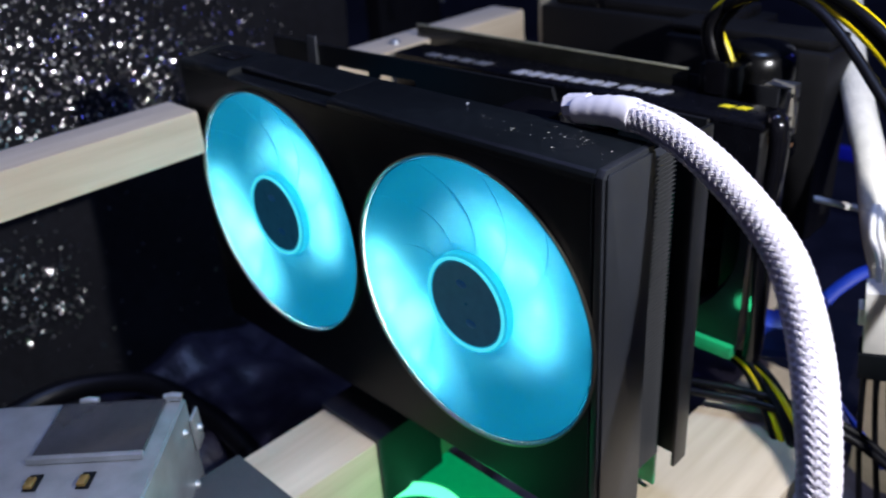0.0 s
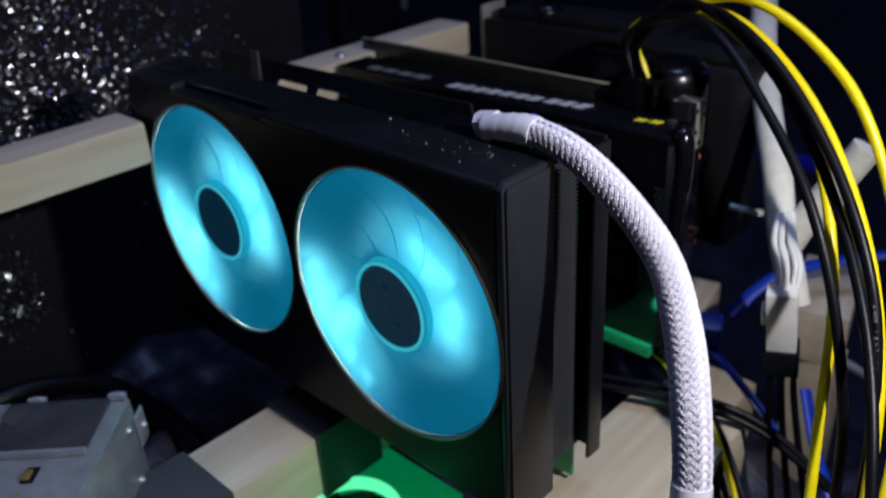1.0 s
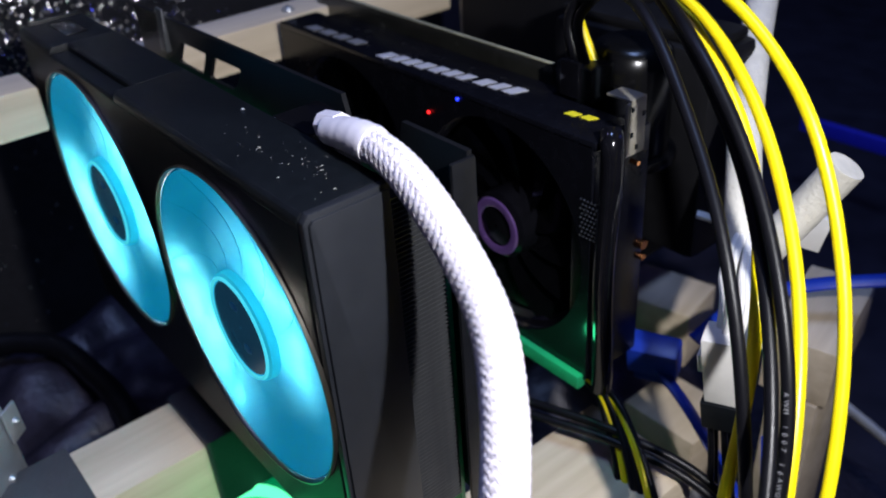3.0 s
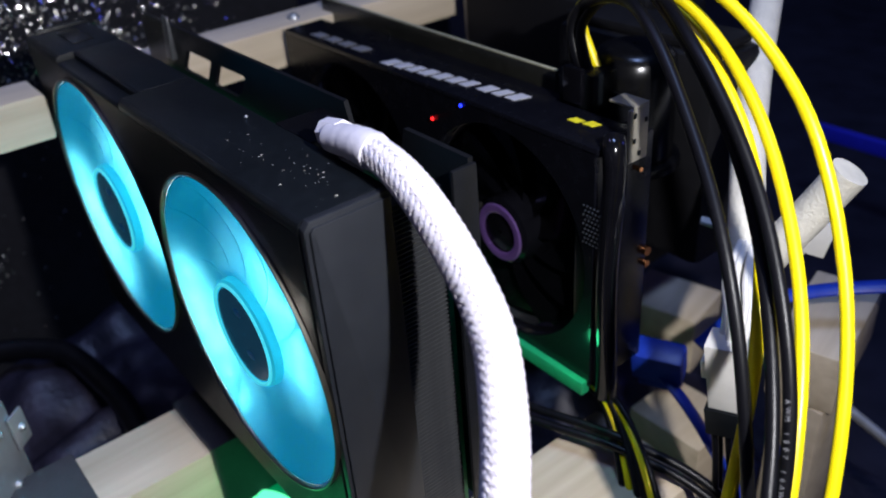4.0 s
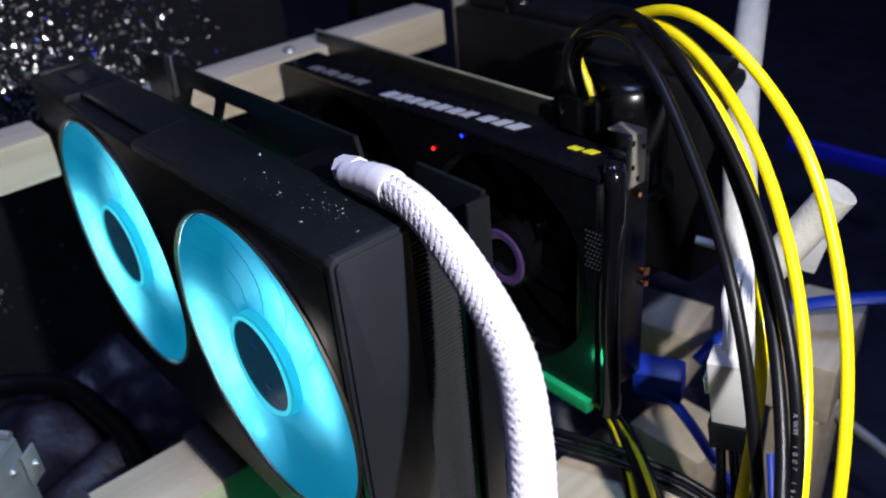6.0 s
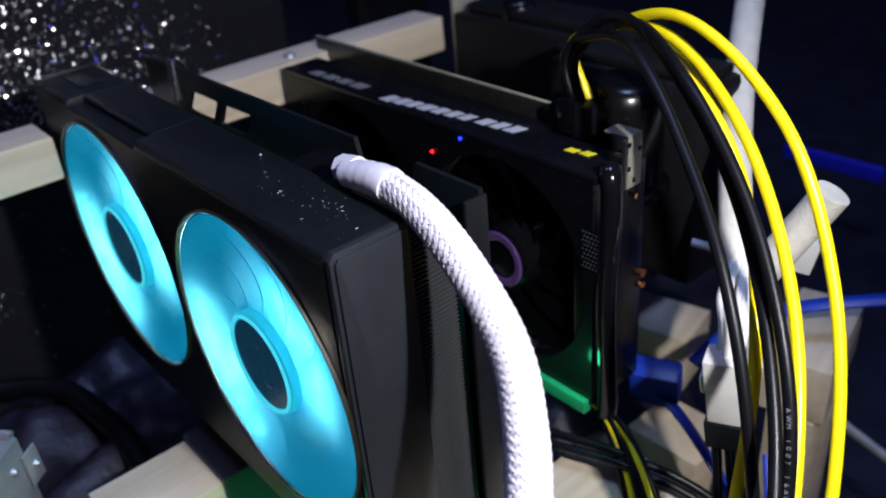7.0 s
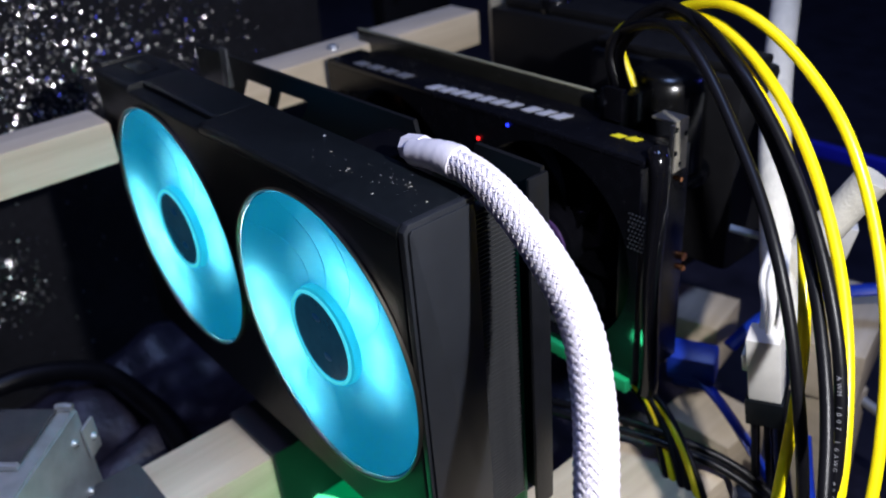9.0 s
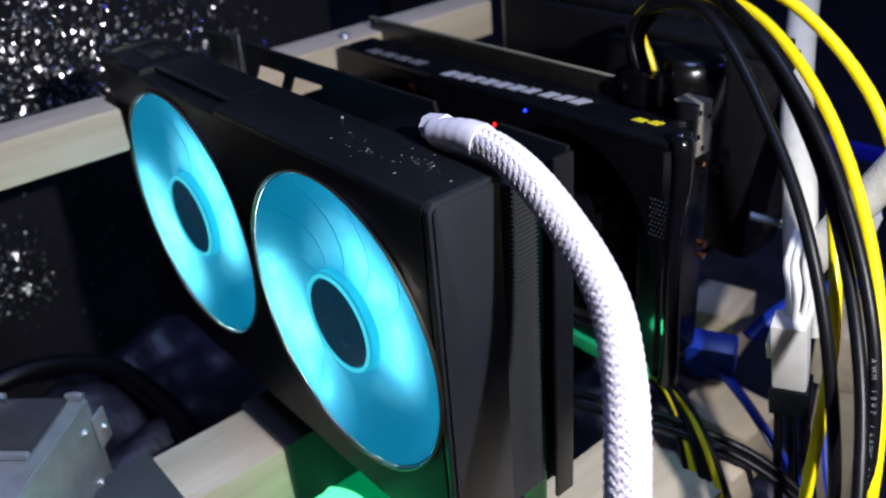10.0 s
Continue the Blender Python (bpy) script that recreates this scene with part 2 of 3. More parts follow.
# glitter sheet standing behind the frame
GX = -0.33
sheet = thing("glitter_sheet", "black sheet covered with coarse silver glitter, standing upright", "backdrop")
bm = bmesh.new()
for i in range(41):
    for j in range(21):
        y, z = -0.60 + 0.78 * i / 40, 0.03 + 0.42 * j / 20
        bm.verts.new((GX + 0.006 * noise.noise(Vector((y * 9, z * 9, 0))), y, z))
bm.verts.ensure_lookup_table()
for i in range(40):
    for j in range(20):
        a = i * 21 + j
        bm.faces.new([bm.verts[k] for k in (a, a + 21, a + 22, a + 1)])
bmesh.ops.recalc_face_normals(bm, faces=bm.faces)
bmesh.ops.solidify(bm, geom=bm.faces[:], thickness=0.002)
part("backing", bm, SHEET, sheet)
rng = random.Random(7)
verts, faces = [], []
for k in range(110000):
    y, z = rng.uniform(-0.60, 0.17), rng.uniform(0.04, 0.44)
    thick = 0.72 + 0.8 * noise.noise(Vector((y * 22, z * 22, 3)))
    if z < 0.195:
        thick = max(0.012, 0.55 - 0.7 * ((y + 0.055) / 0.045) ** 2 - 0.7 * ((z - 0.122) / 0.042) ** 2 + 0.45 * noise.noise(Vector((y * 45, z * 45, 8))))
    if rng.random() > 0.12 + 0.88 * thick and z > 0.195 or z < 0.195 and rng.random() > thick:
        continue
    if rng.random() < (y - 0.03) / 0.11:
        continue
    c = Vector((GX + 0.008 + 0.006 * noise.noise(Vector((y * 9, z * 9, 0))), y, z))
    nrm = Vector((1, rng.gauss(0.04, 0.19), rng.gauss(0.13, 0.19))).normalized()
    s = nrm.orthogonal().normalized()
    t = nrm.cross(s)
    r = rng.choice((0.00025, 0.0004, 0.0005, 0.0006, 0.0008))
    base = len(verts)
    verts += [tuple(c + r * (math.cos(a * math.pi / 3) * s + math.sin(a * math.pi / 3) * t)) for a in range(6)]
    faces.append(tuple(range(base, base + 6)))
me = bpy.data.meshes.new("glitter")
me.from_pydata(verts, [], faces)
me.materials.append(SPARK)
flakes = new("glitter", me)
flakes.parent = sheet
tagged(flakes, kind="stuff")

# ---------- timber frame ----------
def timber(name, dims, label, along="y"):
    return single(name, box(*dims, bevel=0.0012), WOOD if along == "y" else WOODX, label, "wood beam", "timber frame")


def rail(y0, y1, y_end, label):
    t = thing("wooden_rail", label, "wood beam", "timber frame")
    part("board", box(-0.214, -0.191, y0, y1, 0.213, 0.231, bevel=0.0012), WOOD, t)
    part("end_grain", box(-0.2128, -0.1922, min(y_end, y_end + 0.0004), max(y_end, y_end + 0.0004), 0.2142, 0.2298, bevel=0.0001), ENDGRAIN, t, "sawn end grain")
    return t


ENDGRAIN = mat("pine_end_grain", (0.44, 0.33, 0.21), 0.75, var=0.25, scale=260, second=(0.58, 0.46, 0.32), bump=0.4, bump_scale=900)
rail(-0.60, -0.006, -0.006, "pale pine rail with a sawn end")
rail(0.024, 0.196, 0.196, "pale pine rail behind the graphics cards")
timber("wooden_beam", (-0.131, -0.098, -0.30, 0.30, 0.085, 0.1145), "pale pine cross beam under the cards")
timber("wooden_beam", (-0.016, 0.030, -0.03, 0.112, 0.080, 0.1145), "pale pine cross beam under the card ends")
single("tape_wrap", box(-0.1325, -0.0965, -0.20, -0.049, 0.083, 0.1165, bevel=0.001), FOAM, "dark grey tape wrapped round the pine beam", "tape")
single("tape_wrap", box(-0.1325, -0.0965, -0.009, 0.024, 0.083, 0.1165, bevel=0.001), FOAM, "dark grey tape wrapped round the pine beam", "tape")

# ---------- the lit graphics card ----------
card = thing("graphics_card", "black dual-fan graphics card with two glowing aqua fans, standing upright", "graphics card")
FANS = ((-0.0498, 0.1935), (-0.1508, 0.1953))
bm = bmesh.new()
holed_plate(bm, -0.1003, -0.0024, 0.131, 0.2463, -0.0498, 0.1935, 0.0489, -0.0032, 0.003)
holed_plate(bm, -0.2030, -0.1003, 0.131, 0.2463, -0.1508, 0.1953, 0.0489, -0.0032, 0.003)
bmesh.ops.remove_doubles(bm, verts=bm.verts[:], dist=0.00001)
corner = [e for e in bm.edges if all(v.co.x > -0.0025 and v.co.y < -0.0031 for v in e.verts)]
bmesh.ops.bevel(bm, geom=corner, offset=0.0006, segments=2, affect="EDGES", profile=0.5)
part("front_cover", bm, BLACK, card, smooth=20)


def side_prism(outline, x0, x1, bevel=0.0003):
    """A plate across x from an outline in y and z."""
    bm = bmesh.new()
    a = [bm.verts.new((x0, y, z)) for y, z in outline]
    b = [bm.verts.new((x1, y, z)) for y, z in outline]
    bm.faces.new(a), bm.faces.new(b)
    for i in range(len(a)):
        j = (i + 1) % len(a)
        bm.faces.new((a[i], a[j], b[j], b[i]))
    bmesh.ops.recalc_face_normals(bm, faces=bm.faces)
    bmesh.ops.bevel(bm, geom=bm.edges[:], offset=bevel, segments=2, affect="EDGES", profile=0.6)
    return bm


for name, x0, x1 in (("top_cover", -0.1085, -0.0024), ("top_hump", -0.2030, -0.1680)):
    part(name, side_prism(((-0.0032, 0.2463), (-0.0032, 0.2480), (-0.0027, 0.2491), (-0.0016, 0.2498), (0.0205, 0.2503), (0.0205, 0.2463)), x0, x1, 0.0002), BLACK, card)
part("top_bridge", side_prism(((0.0032, 0.2463), (0.0032, 0.2494), (0.0042, 0.2500), (0.0205, 0.2503), (0.0205, 0.2463)), -0.1680, -0.1085, 0.0002), BLACK, card)
part("front_lip", side_prism(((-0.0032, 0.2463), (-0.0032, 0.2470), (-0.0024, 0.2476), (0.0032, 0.2476), (0.0032, 0.2463)), -0.1680, -0.1085, 0.0002), BLACK, card)
part("emblem", box(-0.1960, -0.1760, 0.0060, 0.0140, 0.2502, 0.2506, bevel=0.0003), GLOSS, card, "plain dark raised badge")
stud = part("top_screw", lathe([(0.0001, -0.0004), (0.0003, -0.0004), (0.0006, 0.0)], 16), STEEL, card, "tiny bright screw head")
stud.location, stud.rotation_euler = (-0.0641, 0.0173, 0.2503), (radians(-90), 0, 0)
end = part("end_panel", side_prism(((-0.0030, 0.126), (-0.0030, 0.2484), (-0.0014, 0.2502), (0.0200, 0.2502), (0.0200, 0.126)), -0.0022, 0.0002), SATIN, card)
part("inset", side_prism(((-0.0020, 0.128), (-0.0020, 0.2478), (-0.0010, 0.2490), (0.0192, 0.2490), (0.0192, 0.128)), 0.0004, 0.0012, 0.0004), SATIN, end, "raised inner panel")
verts, faces = [], []
rng = random.Random(11)
for k in range(46):
    c = Vector((rng.gauss(-0.028, 0.013), rng.gauss(0.0100, 0.0032), 0.25025))
    if not (0.002 < c.y < 0.019 and c.x < -0.003):
        continue
    a, l, w = rng.uniform(0, math.pi), rng.choice((0.00005, 0.00007, 0.0001, 0.0003)), 0.00003
    d, e = Vector((math.cos(a), math.sin(a), 0)), Vector((-math.sin(a), math.cos(a), 0))
    base = len(verts)
    verts += [tuple(c + d * i * l + e * j * w + Vector((0, 0, h))) for h in (0, 0.0001) for i, j in ((-1, -1), (1, -1), (1, 1), (-1, 1))]
    faces += [tuple(base + i for i in q) for q in ((0, 1, 2, 3), (4, 5, 6, 7), (0, 1, 5, 4), (1, 2, 6, 5), (2, 3, 7, 6), (3, 0, 4, 7))]
me = bpy.data.meshes.new("dust")
me.from_pydata(verts, [], faces)
me.materials.append(WHITEPL)
dust = new("dust", me)
dust.parent = card
tagged(dust, "pale dust flecks on the top edge", kind="stuff")
part("bottom_rim", box(-0.201, -0.001, 0.0, 0.020, 0.126, 0.131), BLACK, card)
part("far_end_panel", box(-0.203, -0.201, 0.0, 0.020, 0.126, 0.2515), BLACK, card)
part("circuit_board", box(-0.195, -0.004, 0.0372, 0.0388, 0.118, 0.2290, bevel=0.0002), GREEN, card)
bm = bmesh.new()
PLATE = ((-0.200, 0.150), (-0.200, 0.2495), (-0.050, 0.2515), (-0.046, 0.2380), (-0.026, 0.2380), (-0.022, 0.2515), (0.0033, 0.2515), (0.0033, 0.133), (-0.190, 0.133))
WINDOWS = (((-0.1640, 0.2335), (-0.1650, 0.2345), (-0.1590, 0.2420), (-0.1575, 0.2428), (-0.1390, 0.2430), (-0.1385, 0.2422), (-0.1440, 0.2345), (-0.1455, 0.2336)),
           ((-0.1380, 0.2337), (-0.1385, 0.2347), (-0.1330, 0.2424), (-0.1315, 0.2431), (-0.1130, 0.2436), (-0.1120, 0.2428), (-0.1160, 0.2375), (-0.1210, 0.2340)))
edges = []
for loop in (PLATE, *WINDOWS):
    vs = [bm.verts.new((x, 0.0405, z)) for x, z in loop]
    edges += [bm.edges.new((a, b)) for a, b in zip(vs, vs[1:] + vs[:1])]
bmesh.ops.triangle_fill(bm, use_beauty=True, use_dissolve=False, edges=edges)
made = bmesh.ops.extrude_face_region(bm, geom=bm.faces[:])
for v in made["geom"]:
    if isinstance(v, bmesh.types.BMVert):
        v.co.y += 0.0015
bmesh.ops.recalc_face_normals(bm, faces=bm.faces)
part("backplate", bm, BLKMETAL, card, "black painted metal backplate with cut windows", smooth=30)
part("end_tab", side_prism(((0.0380, 0.2370), (0.0395, 0.2530), (0.0403, 0.2530), (0.0403, 0.2370)), -0.1745, -0.1690, 0.0002), FIN, card, "small pale metal tab")
part("folded_lip", box(0.0035, 0.0049, 0.0345, 0.0420, 0.133, 0.2505, bevel=0.0006), BLKMETAL, card)
# heatsink core in black, set close behind the fins as their gap shade
part("fin_gap_core", box(-0.190, -0.0045, 0.0215, 0.0358, 0.134, 0.2315), BLACK, card)
fin_mesh = None
for i in range(80):
    z = 0.1350 + i * 0.00138
    if fin_mesh is None:
        ob = part("fin", box(-0.0060, -0.0022, 0.0212, 0.0362, -0.00014, 0.00014, bevel=0), FIN, card, smooth=None)
        fin_mesh = ob.data
    else:
        ob = new("fin", fin_mesh)
        ob.parent = card
    ob.location = (0, 0, z)
part("power_socket", box(-0.056, -0.037, 0.0215, 0.0365, 0.2317, 0.2495), GLOSS, card)


def dish(f):
    """Depth of the blade ring, hollow between the hub and the rim."""
    return -0.0003 + 0.0024 * math.sin(math.pi * min(1, f) ** 0.8) - 0.0030 * f ** 2


def fan(cx, cz, parent):
    hold = new("fan")
    hold.parent = parent
    hold.location = (cx, 0, cz)
    part("rim", lathe([(0.0485, -0.0026), (0.0487, -0.0040), (0.0490, -0.0044), (0.0495, -0.0043), (0.0494, -0.0032), (0.0493, -0.0026)], 96, True), GOLD, hold, "thin champagne metal rim")
    part("bowl", lathe([(0.0480, -0.0022), (0.0468, 0.0065), (0.0300, 0.0085), (0.0120, 0.0090), (0.0120, 0.0098), (0.0310, 0.0095), (0.0473, 0.0075), (0.0484, -0.0022)], 96, True), AQUABACK, hold)
    blades = 11
    step = 2 * math.pi / blades
    for b in range(blades):
        bm = bmesh.new()
        nr, na = 9, 9
        grid = []
        for i in range(nr):
            f = i / (nr - 1)
            r = 0.0170 + f * (0.0479 - 0.0170)
            row = []
            for k in range(na):
                g = k / (na - 1)
                a = b * step + (g - 0.5) * step * 1.004 + 0.55 * f
                row.append((r * math.cos(a), dish(f) + 0.00012 * (g - 0.5), r * math.sin(a)))
            grid.append(row)
        top = [[bm.verts.new(c) for c in row] for row in grid]
        low = [[bm.verts.new((c[0], c[1] + 0.0006, c[2])) for c in row] for row in grid]
        for i in range(nr - 1):
            for k in range(na - 1):
                bm.faces.new((top[i][k], top[i][k + 1], top[i + 1][k + 1], top[i + 1][k]))
                bm.faces.new((low[i][k], low[i + 1][k], low[i + 1][k + 1], low[i][k + 1]))
        for k in range(na - 1):
            bm.faces.new((top[0][k], low[0][k], low[0][k + 1], top[0][k + 1]))
            bm.faces.new((top[-1][k], top[-1][k + 1], low[-1][k + 1], low[-1][k]))
        for i in range(nr - 1):
            bm.faces.new((top[i][0], top[i + 1][0], low[i + 1][0], low[i][0]))
            bm.faces.new((top[i][-1], low[i][-1], low[i + 1][-1], top[i + 1][-1]))
        bmesh.ops.recalc_face_normals(bm, faces=bm.faces)
        part("blade", bm, AQUA, hold, smooth=60)
    part("collar", lathe([(0.0152, 0.0090), (0.0152, -0.0026), (0.0160, -0.0036), (0.0170, -0.0028), (0.0178, 0.0090)], 64, True), AQUARIM, hold, "glowing aqua collar")
    part("hub", lathe([(0.0005, -0.0030), (0.0100, -0.0031), (0.0146, -0.0034), (0.0151, -0.0028), (0.0151, 0.0090), (0.0005, 0.0090)], 64), HUB, hold, "dark glossy hub cap")
    part("lit_edge", lathe([(0.0152, -0.0034), (0.0154, -0.0040), (0.0160, -0.0041), (0.0163, -0.0034)], 64, True), LITEDGE, hold, "thin bright ring round the hub cap")
    # two small spots shaped and coloured as the blue light on the cap
    for dx, dz in ((-0.0015, 0.0068), (0.0018, -0.0066)):
        mark = part("hub_glow_spot", lathe([(0.0003, -0.0002), (0.0014, -0.0002), (0.0018, 0.0)], 12), HUBGLOW, hold, "raised blue spot standing in for light on the hub cap")
        mark.location, mark.scale = (dx, -0.0031, dz), (1.25, 1, 0.8)
    # the diodes behind the blades
    for deg, r, watts in ((66, 0.0270, 2.4), (38, 0.0290, 3.0), (12, 0.0255, 1.0), (-10, 0.0245, 0.5), (50, 0.0215, 0.5),
                          (178, 0.0430, 0.3), (192, 0.0430, 0.9), (204, 0.0435, 1.7), (216, 0.0430, 1.7), (211, 0.0350, 0.6), (210, 0.0270, 0.3), (229, 0.0435, 1.0), (243, 0.0440, 0.4)):
        a, f = radians(deg), (r - 0.0170) / 0.0309
        lamp("fan_led_light", (cx + r * math.cos(a), dish(f) + 0.0040, cz + r * math.sin(a)), 0.040 * watts, (0.88, 1.0, 1.0), 0.0012)
    return hold


for cx, cz in FANS:
    fan(cx, cz, card)

# ---------- white sleeved power cable ----------
HOSE = [(-0.0342, 0.0219, 0.2528), (-0.0090, 0.0222, 0.2559), (0.0120, 0.0207, 0.2505), (0.0355, 0.0167, 0.2354), (0.0479, 0.0098, 0.2210), (0.0577, 0.0000, 0.2031), (0.0636, -0.0075, 0.1819), (0.0646, -0.0141, 0.1559), (0.0640, -0.0191, 0.1200), (0.0620, -0.0200, 0.0310)]
hose = thing("power_cable", "white braided sleeve cable plugged into the graphics card", "cable")
path = spline(HOSE, 16)
part("core", tube(path[12:], 0.0034, 20), CORE, hose)
part("heat_shrink", tube(path[5:18], [0.0037 + 0.0009 * min(1, k / 10) + 0.00012 * math.sin(k * 2.4) for k in range(13)], 28), SHRINK, hose, "wrinkled white heat shrink collar")
part("plug", tube(spline([(-0.0300, 0.0230, 0.2541), (-0.0230, 0.0234, 0.2553)], 3), 0.0037, 8), SHRINK, hose, "white power plug")
part("lower_heat_shrink", tube(path[93:], 0.0052, 24), SHRINK, hose, "smooth white heat shrink sleeve")
# the braid: two families of flat strands that weave over and under each other
verts, faces = [], []
fine = spline(HOSE, 48)[48:290]
along = frames_along(fine)
length = [0.0]
for a, b in zip(fine, fine[1:]):
    length.append(length[-1] + (b - a).length)
CARRIERS, PITCH, WIDE = 16, 0.034, 0.00043
for sense in (1, -1):
    for c in range(CARRIERS):
        for lane in (-0.5, 0.5):
            rows = []
            for (p, s, u), l in zip(along, length):
                a = sense * 2 * math.pi * l / PITCH + 2 * math.pi * c / CARRIERS
                cross = 2 * c + sense * CARRIERS * 2 * l / PITCH
                lift = 0.00026 * sense * math.cos(math.pi * (0.5 * cross + 0.25))
                row = []
                for w, h in ((-1.0, -0.00022), (0.0, 0.00020), (1.0, -0.00022)):
                    girth = 0.0038 + 0.0008 * min(1, max(0, (l - 0.004) / 0.045))
                    ang = a + (lane * 1.75 + w * 0.80) * WIDE / 0.0046
                    r = girth + lift + h + 0.00015 * math.sin(l * 90)
                    row.append(tuple(p + r * (math.cos(ang) * s + math.sin(ang) * u)))
                rows.append(row)
            base = len(verts)
            for row in rows:
                verts += row
            for k in range(len(rows) - 1):
                for w in range(2):
                    q = base + 3 * k + w
                    faces.append((q, q + 1, q + 4, q + 3))
me = bpy.data.meshes.new("braid")
me.from_pydata(verts, [], faces)
me.materials.append(WHITE)
for f in me.polygons:
    f.use_smooth = True
braid = new("braid", me)
braid.parent = hose
tagged(braid, "woven white nylon braid", kind="stuff")

# ---------- supply wires that arch over the cards ----------
def wire(points, radius, material, name, label, group="supply wires", n=12, seg=12):
    return single(name, tube(spline(points, n), radius, seg), material, label, "wire", group)


HEAD = (-0.0345, 0.1240, 0.2360)
ARCHES = (
    (YELLOW, ((-0.0442, 0.1291, 0.2543), (0.0023, 0.1187, 0.2770), (0.0443, 0.1081, 0.2596), (0.0697, 0.0973, 0.2234), (0.0863, 0.0768, 0.1829), (0.0935, 0.0534, 0.1437), (0.0940, 0.0321, 0.0999), (0.0900, 0.0201, 0.0319))),
    (YELLOW, ((-0.0420, 0.1274, 0.2596), (-0.0031, 0.1215, 0.2707), (0.0323, 0.1107, 0.2525), (0.0628, 0.0896, 0.2227), (0.0834, 0.0619, 0.1912), (0.0924, 0.0398, 0.1483), (0.0959, 0.0248, 0.1003), (0.0940, 0.0149, 0.0322))),
    (YELLOW, ((-0.0402, 0.1262, 0.2595), (-0.0097, 0.1269, 0.2679), (0.0357, 0.1049, 0.2446), (0.0611, 0.0786, 0.2086), (0.0722, 0.0549, 0.1661), (0.0804, 0.0354, 0.1200), (0.0833, 0.0248, 0.0797), (0.0826, 0.0199, 0.0318))),
    (WIRE, ((-0.0442, 0.1269, 0.2564), (-0.0035, 0.1063, 0.2710), (0.0331, 0.0875, 0.2483), (0.0587, 0.0707, 0.2215), (0.0757, 0.0589, 0.1815), (0.0804, 0.0576, 0.1374), (0.0843, 0.0546, 0.0900), (0.0847, 0.0518, 0.0320))),
    (WIRE, ((-0.0409, 0.1229, 0.2562), (-0.0176, 0.1209, 0.2733), (0.0211, 0.1001, 0.2643), (0.0499, 0.0874, 0.2373), (0.0761, 0.0622, 0.2071), (0.0934, 0.0342, 0.1769), (0.1016, 0.0148, 0.1399), (0.1029, 0.0049, 0.0900), (0.0999, 0.0020, 0.0320))),
    (WIRE, ((-0.0373, 0.1229, 0.2556), (-0.0127, 0.1198, 0.2724), (0.0228, 0.0978, 0.2673), (0.0523, 0.0854, 0.2425), (0.0756, 0.0681, 0.2121), (0.0861, 0.0543, 0.1780), (0.0899, 0.0437, 0.1397), (0.0927, 0.0395, 0.0899), (0.0924, 0.0377, 0.0319))),
)
for k, (m, pts) in enumerate(ARCHES):
    dx, dy = 0.0038 * (k % 3 - 1), -0.0046 * (k // 3 - 0.5)
    pts = [(HEAD[0] + dx, HEAD[1] + dy, HEAD[2]), *pts]
    lead = wire(pts, 0.00165, m, "supply_wire", ("yellow" if m is YELLOW else "black") + " insulated supply wire arching over the cards")
# the printing along the last black wire
INK = mat("pale_wire_print", (0.20, 0.20, 0.21), 0.5, var=0.1)
fine = spline(pts, 160)
run = [i for i, p in enumerate(fine) if p.z < 0.2085 and p.x > 0.05][0]
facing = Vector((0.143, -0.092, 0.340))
for k, sign in enumerate("AWM 1007 16AWG 80°C"):
    goal, i, gone = 0.0017 * k, run, 0.0
    while gone < goal:
        gone += (fine[i + 1] - fine[i]).length
        i += 1
    if sign == " ":
        continue
    text = bpy.data.curves.new("wire_letter", "FONT")
    text.body, text.size, text.align_x, text.align_y = sign, 0.0016, "CENTER", "CENTER"
    text.materials.append(INK)
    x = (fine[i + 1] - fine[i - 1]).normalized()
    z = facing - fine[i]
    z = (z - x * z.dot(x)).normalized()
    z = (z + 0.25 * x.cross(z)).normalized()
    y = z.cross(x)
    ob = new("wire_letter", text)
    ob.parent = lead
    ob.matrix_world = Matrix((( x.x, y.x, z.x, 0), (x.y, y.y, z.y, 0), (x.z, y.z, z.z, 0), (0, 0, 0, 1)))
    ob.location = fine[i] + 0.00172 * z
plug = thing("power_plug", "black power connector on the second graphics card", "connector")
part("housing", box(-0.0420, -0.0270, 0.1175, 0.1305, 0.2300, 0.2420, bevel=0.0008), BLACK, plug)
part("latch", box(-0.0385, -0.0305, 0.1155, 0.1175, 0.2320, 0.2440, bevel=0.0004), GLOSS, plug)

# ---------- second graphics card ----------
two = thing("graphics_card", "black graphics card with silver printing on its top edge, upright", "graphics card")
bm = bmesh.new()
holed_plate(bm, -0.0960, -0.0060, 0.142, 0.2300, -0.0490, 0.1860, 0.0400, 0.0955, 0.0990)
holed_plate(bm, -0.1860, -0.0960, 0.142, 0.2300, -0.1390, 0.1860, 0.0400, 0.0955, 0.0990)
part("front_cover", bm, DEEP, two)
part("top_cover", box(-0.186, -0.0050, 0.0955, 0.1150, 0.2285, 0.2318, bevel=0.0012), DEEP, two)
part("top_step", box(-0.182, -0.0440, 0.1152, 0.1235, 0.2240, 0.2300, bevel=0.0008), GLOSS, two)
part("cooler", box(-0.184, -0.0120, 0.1085, 0.1225, 0.145, 0.2238), DEEP, two)
part("circuit_board", box(-0.200, -0.0500, 0.1240, 0.1256, 0.140, 0.2365, bevel=0.0002), mat("dark_olive_board", (0.010, 0.010, 0.008), 0.25), two)
part("backplate", box(-0.200, -0.0150, 0.1258, 0.1272, 0.140, 0.2345, bevel=0.0003), BLKMETAL, two)
